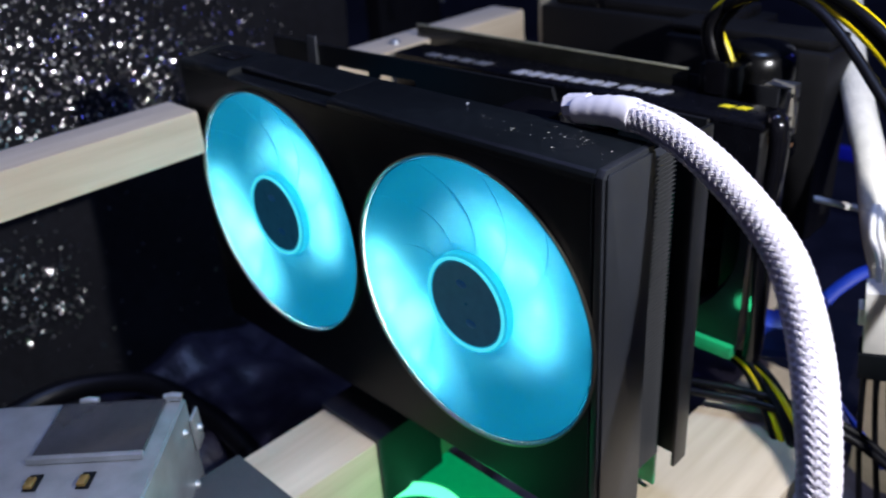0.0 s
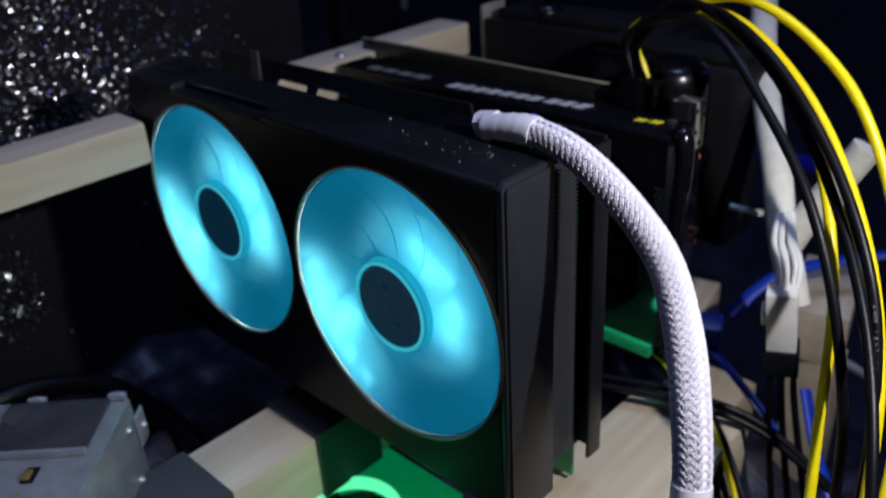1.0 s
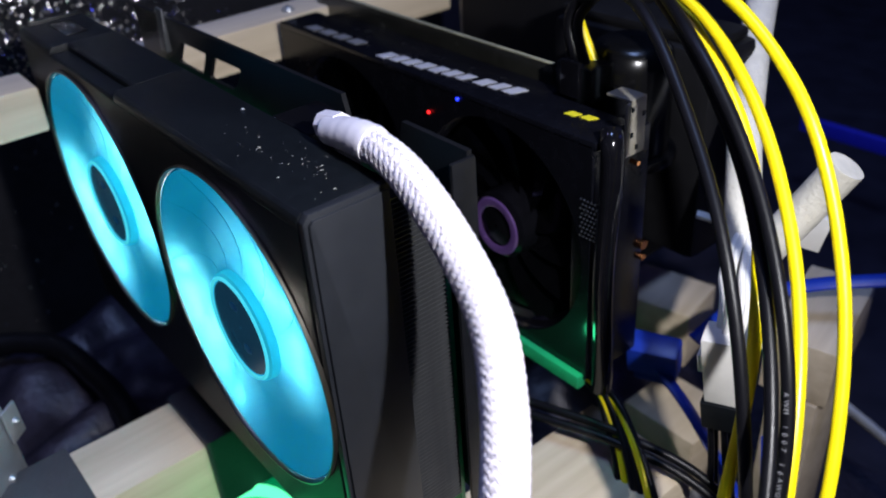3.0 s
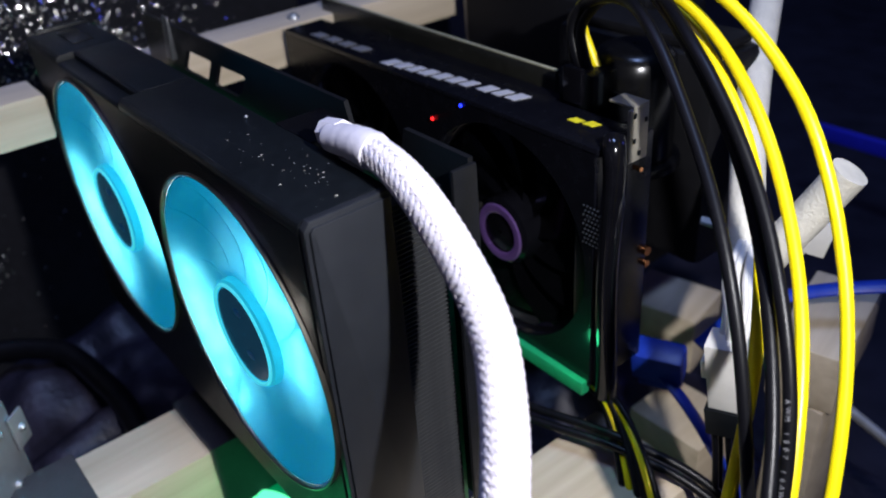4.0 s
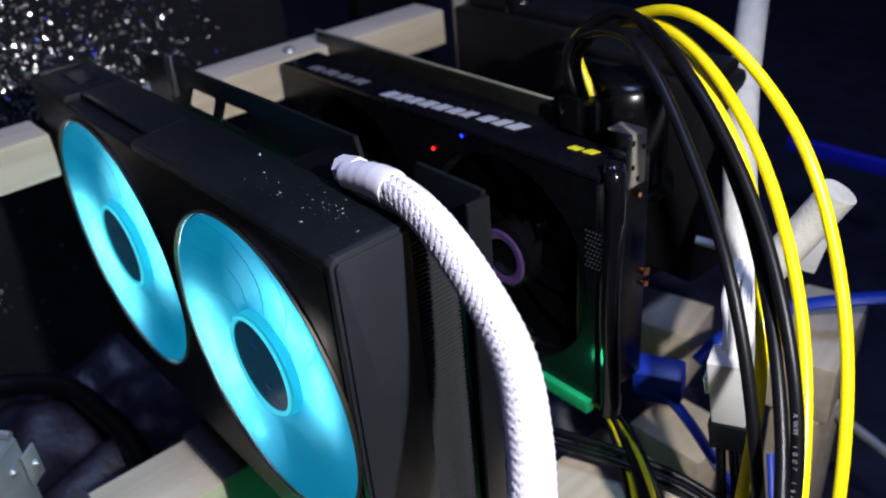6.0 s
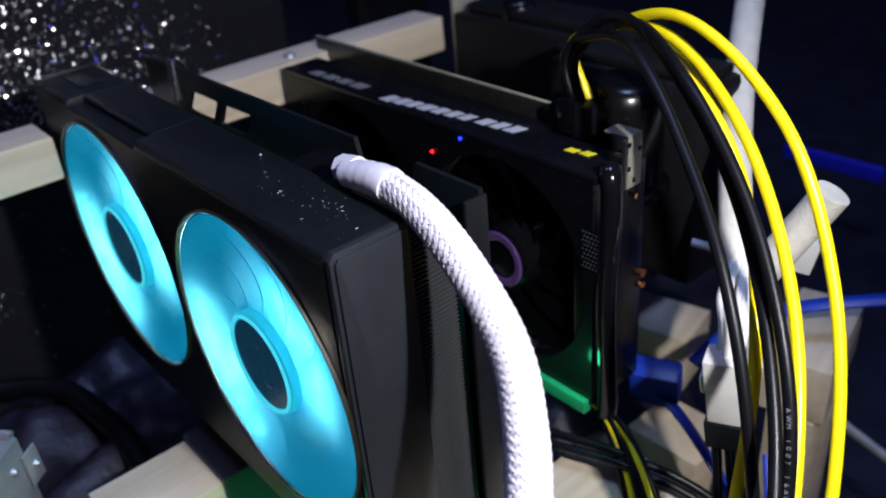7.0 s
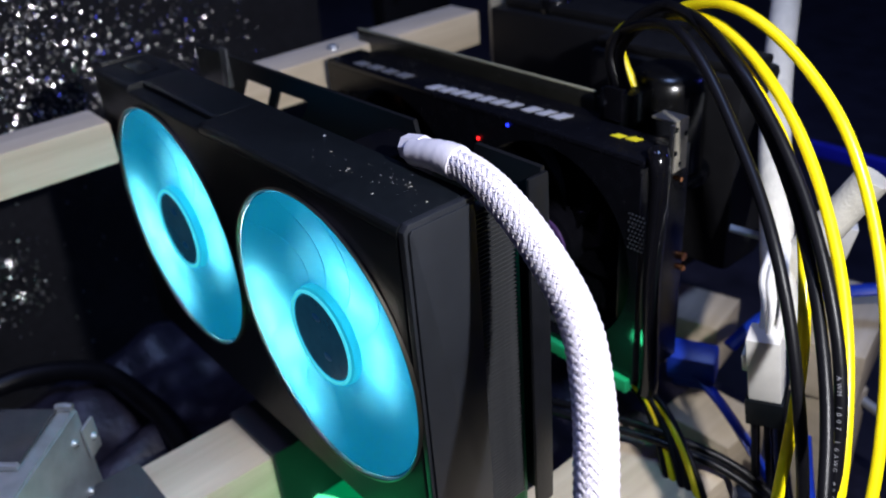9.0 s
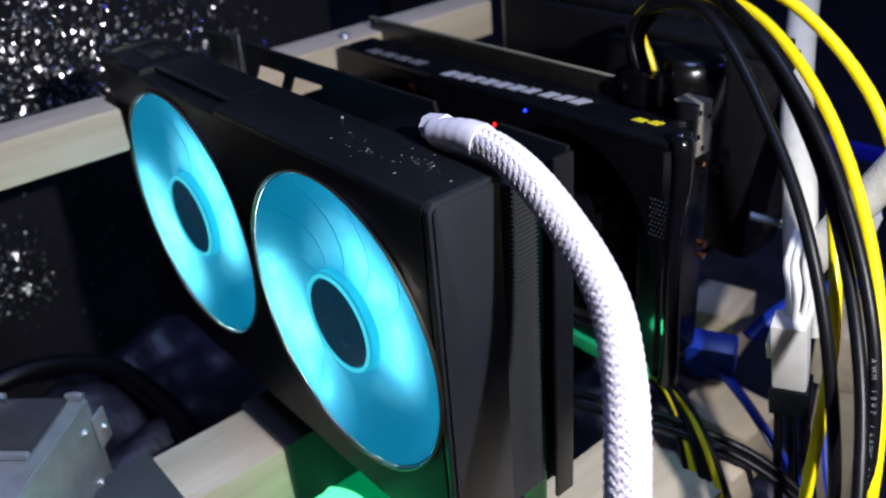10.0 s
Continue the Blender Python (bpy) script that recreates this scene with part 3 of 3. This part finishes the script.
part("board_edge", box(-0.200, -0.0500, 0.1240, 0.1254, 0.2366, 0.2371, bevel=0.0001), mat("pale_board_edge", (0.26, 0.25, 0.17), 0.5), two, "pale bare board edge")
part("corner_pillar", tube(spline([(-0.0040, 0.1010, 0.2335), (-0.0015, 0.0985, 0.2310), (-0.0005, 0.0980, 0.2200), (-0.0020, 0.0980, 0.1850), (-0.0006, 0.0980, 0.1500), (-0.0010, 0.0980, 0.1400)], 6), 0.0036, 16, 0.9), GLOSS, two, "rounded glossy black corner")
part("corner_block", box(-0.0180, -0.0075, 0.1000, 0.1240, 0.140, 0.2285, bevel=0.0010), DEEP, two)
part("heat_pipe", tube(spline([(-0.1700, 0.0950, 0.2000), (-0.1690, 0.0945, 0.2040), (-0.1700, 0.0950, 0.2080)], 4), 0.0014, 10), COPPER, two, "bright copper heat pipe")
# shroud edge coloured green in place of the green light falling on it
part("green_lit_edge", box(-0.070, -0.0070, 0.0930, 0.0970, 0.1385, 0.1440, bevel=0.0006), GREEN, two, "lower shroud edge with green light put into its colour")
bm = bmesh.new()
add_box(bm, -0.0035, -0.0025, 0.1060, 0.1145, 0.224, 0.2410, bevel=0.0003)
add_box(bm, -0.0120, -0.0025, 0.1075, 0.1145, 0.2410, 0.2418, bevel=0.0003)
bracket = part("bracket", bm, BRACKET, two, "dull silver mounting bracket")
for dy, dz in ((0.1080, 0.2390), (0.1080, 0.2310), (0.1130, 0.2365), (0.1105, 0.2265)):
    part("vent_hole", box(-0.0024, -0.0020, dy - 0.0006, dy + 0.0006, dz - 0.0008, dz + 0.0008, bevel=0.0002), BLACK, bracket)
for y, z, r in ((0.1232, 0.1845, 0.0017), (0.1232, 0.1797, 0.0012), (0.1117, 0.2206, 0.0008)):
    x = -0.0062 if z < 0.2 else -0.0019
    part("heat_pipe_end", tube(spline([(x - 0.0030, y, z), (x, y, z)], 4), r, 14), COPPER, two, "bright copper heat pipe end")
# perforated grille beside the fan: small dimples
for i in range(5):
    for j in range(9):
        ob = part("grille_dot", lathe([(0.0004, 0.0), (0.0003, -0.0003), (0.0001, -0.0004)], 8), SATIN, two) if i + j == 0 else new("grille_dot", dot)
        dot = ob.data
        ob.parent = two
        ob.location = (-0.0100 + 0.0014 * i + 0.0007 * (j % 2), 0.0955, 0.1990 + 0.0016 * j)
for fx in (-0.0490, -0.1390):
    hold = new("fan")
    hold.parent = two
    hold.location = (fx, 0.1000, 0.1860)
    part("rim", lathe([(0.0385, 0.0), (0.0395, -0.0030), (0.0405, -0.0040), (0.0410, -0.0010)], 64, True), GLOSS, hold)
    for b in range(11):
        bm = bmesh.new()
        rows = []
        for i in range(6):
            f = i / 5
            r = 0.013 + 0.0250 * f
            rows.append([bm.verts.new((r * math.cos(a), 0.0030 + 0.0030 * (g - 0.5), r * math.sin(a))) for g in (0, 0.5, 1) for a in (b * 2 * math.pi / 11 + g * 0.52 + 0.5 * f,)])
        for a, c in zip(rows, rows[1:]):
            for i in range(2):
                bm.faces.new((a[i], a[i + 1], c[i + 1], c[i]))
        bmesh.ops.solidify(bm, geom=bm.faces[:], thickness=0.0008)
        part("blade", bm, GLOSS, hold)
    part("hub", lathe([(0.0005, -0.0045), (0.0095, -0.0045), (0.0125, -0.0030), (0.0130, 0.0060), (0.0005, 0.0060)], 48), GLOSS, hold)
    part("hub_ring", lathe([(0.0075, -0.0048), (0.0085, -0.0054), (0.0105, -0.0052), (0.0110, -0.0046)], 48, True), VIOLETSHINE, hold, "hub ring with violet reflection put into its colour")
for x, z, m, nm in ((-0.0825, 0.2195, LEDRED, "red_led"), (-0.0660, 0.2290, LEDBLUE, "blue_led")):
    part(nm, lathe([(0.0007, 0.0), (0.0006, -0.0004), (0.0002, -0.0007)], 12), m, two).location = (x, 0.0950, z)
# printing on the top edge: plain slanted bars
def bars(x0, x1, y0, y1, widths, material, slope=0.35):
    """Plain slanted bars of the given relative widths."""
    unit, at, k = (x1 - x0) / (sum(widths) + 0.42 * (len(widths) - 1)), x0, 0
    for w in widths:
        f = (at - x0) / (x1 - x0)
        ya, yb = y0[0] + (y0[1] - y0[0]) * f, y1[0] + (y1[1] - y1[0]) * f
        h, b = slope * (yb - ya), at + w * unit
        bm = bmesh.new()
        bm.faces.new([bm.verts.new((x, y, 0.0)) for x, y in ((at, ya), (b, ya), (b + h, yb), (at + h, yb))])
        bmesh.ops.recalc_face_normals(bm, faces=bm.faces)
        bmesh.ops.solidify(bm, geom=bm.faces[:], thickness=0.0002)
        part("print_mark", bm, material, two, smooth=None).location = (0, 0, 0.2321)
        at = b + 0.42 * unit


bars(-0.1165, -0.0720, (0.0975, 0.1030), (0.1035, 0.1085), (1, 0.9, 0.85, 1, 0.95, 0.9, 0.85), PRINT)
bars(-0.0680, -0.0500, (0.1035, 0.1052), (0.1090, 0.1115), (1, 0.85, 1), PRINT)
bars(-0.1690, -0.1330, (0.0985, 0.1000), (0.1030, 0.1050), (1, 1, 0.9, 1), mat("dim_grey_print", (0.16, 0.16, 0.17), 0.4))
bars(-0.0265, -0.0170, (0.1050, 0.1065), (0.1080, 0.1100), (1, 1), YPRINT)

# ---------- third card and dark parts behind ----------
three = thing("graphics_card", "black graphics card standing behind the others, barely lit", "graphics card")
part("body", box(-0.172, -0.060, 0.186, 0.222, 0.120, 0.2380, bevel=0.003), MATTE, three)
part("top_cover", box(-0.165, -0.066, 0.190, 0.216, 0.2380, 0.2430, bevel=0.002), MATTE, three)
part("bracket", box(-0.1745, -0.1725, 0.188, 0.206, 0.200, 0.2440, bevel=0.0004), BRACKET, three, "dull silver mounting bracket")
part("shroud", box(-0.082, -0.010, 0.1570, 0.1840, 0.160, 0.2400, bevel=0.004), MATTE, three)
part("shroud_rib", box(-0.080, -0.012, 0.1600, 0.1800, 0.2402, 0.2440, bevel=0.0015), MATTE, three)
for x, y, z, r, h in ((-0.0310, 0.1415, 0.2040, 0.0145, 0.042), (-0.1370, 0.1980, 0.1990, 0.0085, 0.048)):
    t = thing("cable_cap", "glossy black rounded plastic cap", "cap", "dark caps")
    t.matrix_world = pose(x, y, z + h, -90, 0, 0)
    part("dome", lathe([(0.0005, 0.0), (r * 0.55, 0.0004), (r * 0.80, 0.0014), (r * 0.95, 0.0040), (r, 0.008), (r, h * 0.93), (0.0005, h * 0.93)], 48), CAP, t)
    part("base_ring", lathe([(0.0005, h * 0.93), (r * 1.17, h * 0.93), (r * 1.2, h * 0.95), (r * 1.2, h), (0.0005, h)], 48), CAP, t)

# ---------- screws on the rail ----------
def screw(where, label):
    t = thing("screw", label, "screw", "screws", where)
    part("head", lathe([(0.0005, -0.0022), (0.0018, -0.0020), (0.0028, -0.0008), (0.0029, 0.0)], 20), STEEL, t).rotation_euler = (radians(-90), 0, 0)
    part("cross_slot", box(-0.0016, 0.0016, -0.0003, 0.0003, 0.0020, 0.0023, bevel=0), BLACK, t)
    return t


screw((-0.199, 0.1080, 0.2310), "shiny steel screw in the pine rail")
screw((-0.201, -0.1450, 0.2310), "shiny steel screw in the pine rail")

# ---------- metal case at the front ----------
CASE = pose(-0.1360, -0.0630, 0.1500, 0, 0, -45)
case = thing("metal_case", "galvanised steel case with slots and a dark label", "metal case")
case.matrix_world = CASE
bm = bmesh.new()
add_box(bm, 0.0, 0.110, -0.090, 0.0, -0.0012, 0.0, bevel=0.0005)
part("lid", bm, STEEL, case)
part("side_wall", box(0.0, 0.110, -0.0012, 0.0006, -0.050, -0.0008, bevel=0.0005), STEEL, case)
part("back_wall", box(-0.0006, 0.0008, -0.090, -0.0014, -0.050, -0.0014, bevel=0.0004), STEEL, case)
part("far_wall", box(0.0, 0.110, -0.090, -0.0888, -0.050, -0.0014, bevel=0.0004), STEEL, case)
part("label", box(0.0025, 0.0300, -0.0420, -0.0050, 0.0004, 0.0022, bevel=0.0007), LABEL, case, "glossy dark label panel")
part("label_edge", box(0.0300, 0.0322, -0.0430, -0.0045, 0.0002, 0.0026, bevel=0.0005), STEEL, case)
part("sticker", box(0.0540, 0.0800, -0.0400, -0.0220, 0.0003, 0.0007, bevel=0.0002), ORANGE, case, "orange sticker")
for y in (-0.0200, -0.0370, -0.0540):
    slot = part("slot", box(0.0370, 0.0445, y - 0.0022, y + 0.0022, 0.0003, 0.0006, bevel=0.0002), BLACK, case, "dark slot")
    part("contact", box(0.0395, 0.0440, y - 0.0018, y + 0.0010, 0.0007, 0.0020, bevel=0.0003), mat("brass_contact", (0.55, 0.36, 0.12), 0.35, 0.9), slot, "brass contact")
part("ear", box(-0.0050, 0.0030, 0.0010, 0.0022, -0.0220, -0.0080, bevel=0.0004), STEEL, case, "screw ear")
for x, z in ((-0.0015, -0.0150), (0.0090, -0.0330), (0.0080, -0.0100)):
    ob = part("rivet", lathe([(0.0018, 0.0), (0.0015, 0.0010), (0.0006, 0.0016)], 16), STEEL, case)
    ob.location = (x, 0.0022 if x < 0 else 0.0006, z)
for x, y in ((0.0012, -0.0030), (0.0012, -0.0330)):
    ob = part("knuckle", tube([Vector((x, y - 0.003, 0.0012)), Vector((x, y, 0.0018)), Vector((x, y + 0.003, 0.0012))], 0.0016, 12), STEEL, case, "rolled shiny hinge knuckle")

# ---------- green-lit fan under the cards ----------
led_fan = thing("case_fan", "small fan with a glowing green ring lying flat", "fan", where=(-0.0810, -0.0100, 0.0790))
FLAT = Matrix.Rotation(radians(-90), 4, "X")
bm = bmesh.new()
holed_plate(bm, -0.027, 0.027, -0.040, 0.040, 0, 0, 0.0225, -0.004, 0.004)
# the ring's green light on the frame is put into its emission
part("frame", bm, mat("ring_glow_frame", (0.01, 0.30, 0.12), 0.4, var=0.2, emit=(0.0, 0.40, 0.14), power=0.45), led_fan).matrix_local = FLAT
part("glow_ring", lathe([(0.0205, 0.0), (0.0210, -0.0050), (0.0225, -0.0056), (0.0228, 0.0)], 72, True), LEDGREEN, led_fan, "glowing green ring").matrix_local = FLAT
part("hub", lathe([(0.0005, -0.002), (0.0090, -0.002), (0.0100, 0.0), (0.0100, 0.004), (0.0005, 0.004)], 40), BLACK, led_fan).matrix_local = FLAT
for b in range(7):
    bm = bmesh.new()
    a0 = b * 2 * math.pi / 7
    rows = [[bm.verts.new((r * math.cos(a0 + g * 0.75), 0.003 * (g - 0.5), r * math.sin(a0 + g * 0.75))) for g in (0, 0.5, 1)] for r in (0.0095, 0.0145, 0.0195)]
    for a, c in zip(rows, rows[1:]):
        for i in range(2):
            bm.faces.new((a[i], a[i + 1], c[i + 1], c[i]))
    bmesh.ops.solidify(bm, geom=bm.faces[:], thickness=0.0008)
    part("blade", bm, BLACK, led_fan).matrix_local = FLAT
lamp("green_ring_light", (-0.062, -0.006, 0.094), 0.011, (0.05, 1.0, 0.35), 0.006)
# unseen lamp added for the green glow on the second card's cover
lamp("green_fill_light", (-0.0080, 0.0900, 0.160), 0.005, (0.05, 1.0, 0.40), 0.003)

# ---------- clutter beside the cards ----------
blk = single("wooden_block", box(-0.019, 0.019, -0.015, 0.015, -0.030, 0.0, bevel=0.001), WOOD, "short pine block behind the cards", "wood block", "timber frame")
blk.matrix_world = pose(-0.056, 0.209, 0.1000, 0, 0, 12)
single("wooden_block", box(-0.032, 0.004, 0.152, 0.182, 0.050, 0.0795, bevel=0.001), WOOD, "low pine block behind the cards", "wood block", "timber frame")
blk = single("wooden_block", box(-0.013, 0.013, -0.030, 0.026, -0.026, 0.0, bevel=0.001), WOOD, "pale pine block lying behind the supply wires", "wood block", "timber frame")
blk.matrix_world = pose(0.021, 0.206, 0.1320, 0, 0, 14)
single("wooden_post", box(0.018, 0.038, 0.178, 0.198, 0.0300, 0.1058, bevel=0.001), WOODX, "short pine post under the block", "wood post", "timber frame")

bundle = thing("white_cable_bundle", "thick cable bundle wrapped in off-white cloth tape", "cable")
part("sleeve", tube(spline([(-0.0370, 0.2310, 0.2720), (-0.0305, 0.2171, 0.2559), (-0.0150, 0.1890, 0.2335), (0.0030, 0.1600, 0.2180), (0.0145, 0.1440, 0.2070), (0.0240, 0.1330, 0.1880), (0.0310, 0.1285, 0.1740), (0.0350, 0.1265, 0.1640)], 8), 0.0056, 20), TAPE, bundle)
rng = random.Random(3)
for k in range(7):
    ox, oy = rng.uniform(-0.0045, 0.0045), rng.uniform(-0.0045, 0.0045)
    part("strand", tube(spline([(0.0230 + ox * 0.6, 0.1345 + oy * 0.6, 0.1970), (0.0290 + ox, 0.1210 + oy, 0.1920), (0.0350 + ox, 0.1130 + oy, 0.1880), (0.0375 + ox * 0.8, 0.1080 + oy * 0.8, 0.1800)], 6), 0.0012, 8), WHITEPL, bundle)
conn = thing("wire_connector", "white nylon wire connector with a black socket below", "connector")
CONN = pose(0.0380, 0.1070, 0.1690, 8, -6, 20)
conn.matrix_world = CONN
bm = bmesh.new()
add_box(bm, -0.0052, 0.0052, -0.0045, 0.0045, -0.0130, 0.0130, bevel=0.0006)
part("shell", bm, WHITEPL, conn)
part("latch", box(-0.0070, -0.0053, -0.0030, 0.0030, -0.0020, 0.0050, bevel=0.0004), WHITEPL, conn)
part("socket", box(-0.0064, 0.0060, -0.0052, 0.0052, -0.0245, -0.0132, bevel=0.0006), BLACK, conn, "black socket half")
for k in range(6):
    x, y = -0.0042 + 0.0042 * (k % 3), -0.0025 + 0.0050 * (k // 3)
    part("lead", tube(spline([(x, y, -0.0240), (x * 1.05, y, -0.0380), (x * 1.3 + 0.001, y - 0.003, -0.0600), (x * 1.6 + 0.004, y - 0.008, -0.1000)], 6), 0.0011, 8), WIRE, conn, "glossy black lead")
taped = thing("taped_cable", "cable end wrapped in off-white tape", "cable")
part("sleeve", tube(spline([(0.0450, 0.1445, 0.2240), (0.0370, 0.1410, 0.2080), (0.0300, 0.1375, 0.1940), (0.0260, 0.1360, 0.1840)], 8), 0.0056, 18), TAPE, taped)

BLUEGROUP = "blue data cables"
b = thing("data_plug", "blue data cable plug", "connector", BLUEGROUP)
b.matrix_world = pose(-0.0060, 0.1340, 0.1320, 20, 0, 25)
part("shell", box(-0.0095, 0.0095, -0.0050, 0.0050, -0.0090, 0.0070, bevel=0.0015), BLUE, b)
part("grip", box(-0.0075, 0.0075, -0.0040, 0.0040, -0.0150, -0.0092, bevel=0.0015), BLUE, b)
for pts, w in ((((-0.0040, 0.1340, 0.1260), (0.0080, 0.1330, 0.1200), (0.0220, 0.1310, 0.1100), (0.0450, 0.1260, 0.0930)), 0.0030),
               (((0.0000, 0.1500, 0.1330), (0.0040, 0.1640, 0.1410), (0.0120, 0.1780, 0.1470), (0.0300, 0.2000, 0.1500), (0.0600, 0.2150, 0.1560), (0.1200, 0.2300, 0.1600)), 0.0032),
               (((0.0400, 0.1400, 0.1180), (0.0520, 0.1250, 0.1050), (0.0660, 0.1100, 0.0950), (0.0900, 0.0950, 0.0700)), 0.0028)):
    single("data_cable", tube(spline(pts, 10), w, 12, 0.5), BLUE, "flat blue data cable", "cable", BLUEGROUP)
# dark leads that leave the second card's foot
for k in range(6):
    o = 0.0034 * (k - 2.5)
    m = YELLOW if k in (1, 4) else WIRE
    wire([(-0.030 + o, 0.1080, 0.1330), (-0.006 + o * 0.6, 0.1040, 0.1320 + 0.001 * (k % 3)), (0.0080 + o * 0.8, 0.0990, 0.1270 - 0.0012 * (k % 2)), (0.0240 + o, 0.0900, 0.1130 - 0.001 * (k % 2)), (0.0400 + o * 1.2, 0.0780, 0.0900), (0.0500 + o * 1.4, 0.0700, 0.0600)],
         0.0013, m, "floor_lead", ("yellow" if m is YELLOW else "black") + " lead hanging below the second card", "floor leads")
for k in range(2):
    wire([(-0.060, 0.0760 + 0.004 * k, 0.1180), (-0.020, 0.0850 + 0.004 * k, 0.1230 + 0.002 * k), (0.010, 0.0960 + 0.003 * k, 0.1230 + 0.002 * k), (0.040, 0.1060 + 0.004 * k, 0.1150), (0.080, 0.1150, 0.0850)],
         0.0016, WIRE, "floor_lead", "black lead crossing the pine beam", "floor leads")
wire([(0.012, 0.2000, 0.1070), (0.030, 0.1960, 0.1020), (0.055, 0.1940, 0.0960), (0.100, 0.1900, 0.0850)], 0.0022, mat("grey_cable", (0.20, 0.20, 0.21), 0.4), "grey_cable", "grey round cable lying beside the pine beam", "floor leads")
clip = thing("metal_clip", "pale bent metal clip above the shelf", "clip")
part("arm", box(-0.018, 0.018, -0.002, 0.002, -0.0008, 0.0008, bevel=0.0004), WHITEPL, clip)
part("tab", box(0.012, 0.024, -0.003, 0.003, 0.0008, 0.0140, bevel=0.0006), WHITEPL, clip)
clip.matrix_world = pose(0.0080, 0.1620, 0.1800, 0, 12, 30)
wire([(-0.220, -0.220, 0.050), (-0.290, -0.140, 0.056), (-0.318, -0.070, 0.060), (-0.295, -0.024, 0.058), (-0.250, -0.012, 0.056), (-0.209, -0.011, 0.054), (-0.170, -0.020, 0.050), (-0.120, -0.060, 0.036)], 0.0060, WIRE, "power_lead", "thick black power lead lying on the film", "floor leads")
single("green_board", box(-0.192, -0.172, 0.030, 0.036, 0.105, 0.1330, bevel=0.0006), GREEN, "small green riser circuit board under the card", "circuit board")
glow = single("blue_light_strip", box(-0.13, -0.06, 0.455, 0.460, 0.078, 0.088, bevel=0.001), mat("lit_blue_strip", (0.02, 0.02, 0.4), 0.5, emit=(0.003, 0.006, 0.30), power=0.15), "dim blue light strip far behind the cables", "light strip")
panel = thing("upright_panel", "dark upright panel with a pale edge strip, standing far behind", "panel")
part("board", box(-0.520, -0.500, 0.355, 0.436, 0.029, 0.330, bevel=0.002), MATTE, panel)
part("bezel", box(-0.4995, -0.4970, 0.366, 0.372, 0.160, 0.325, bevel=0.0006), BLKMETAL, panel)
part("edge_strip", box(-0.512, -0.499, 0.4365, 0.4420, 0.160, 0.330, bevel=0.001), STEEL, panel, "pale metal edge strip")
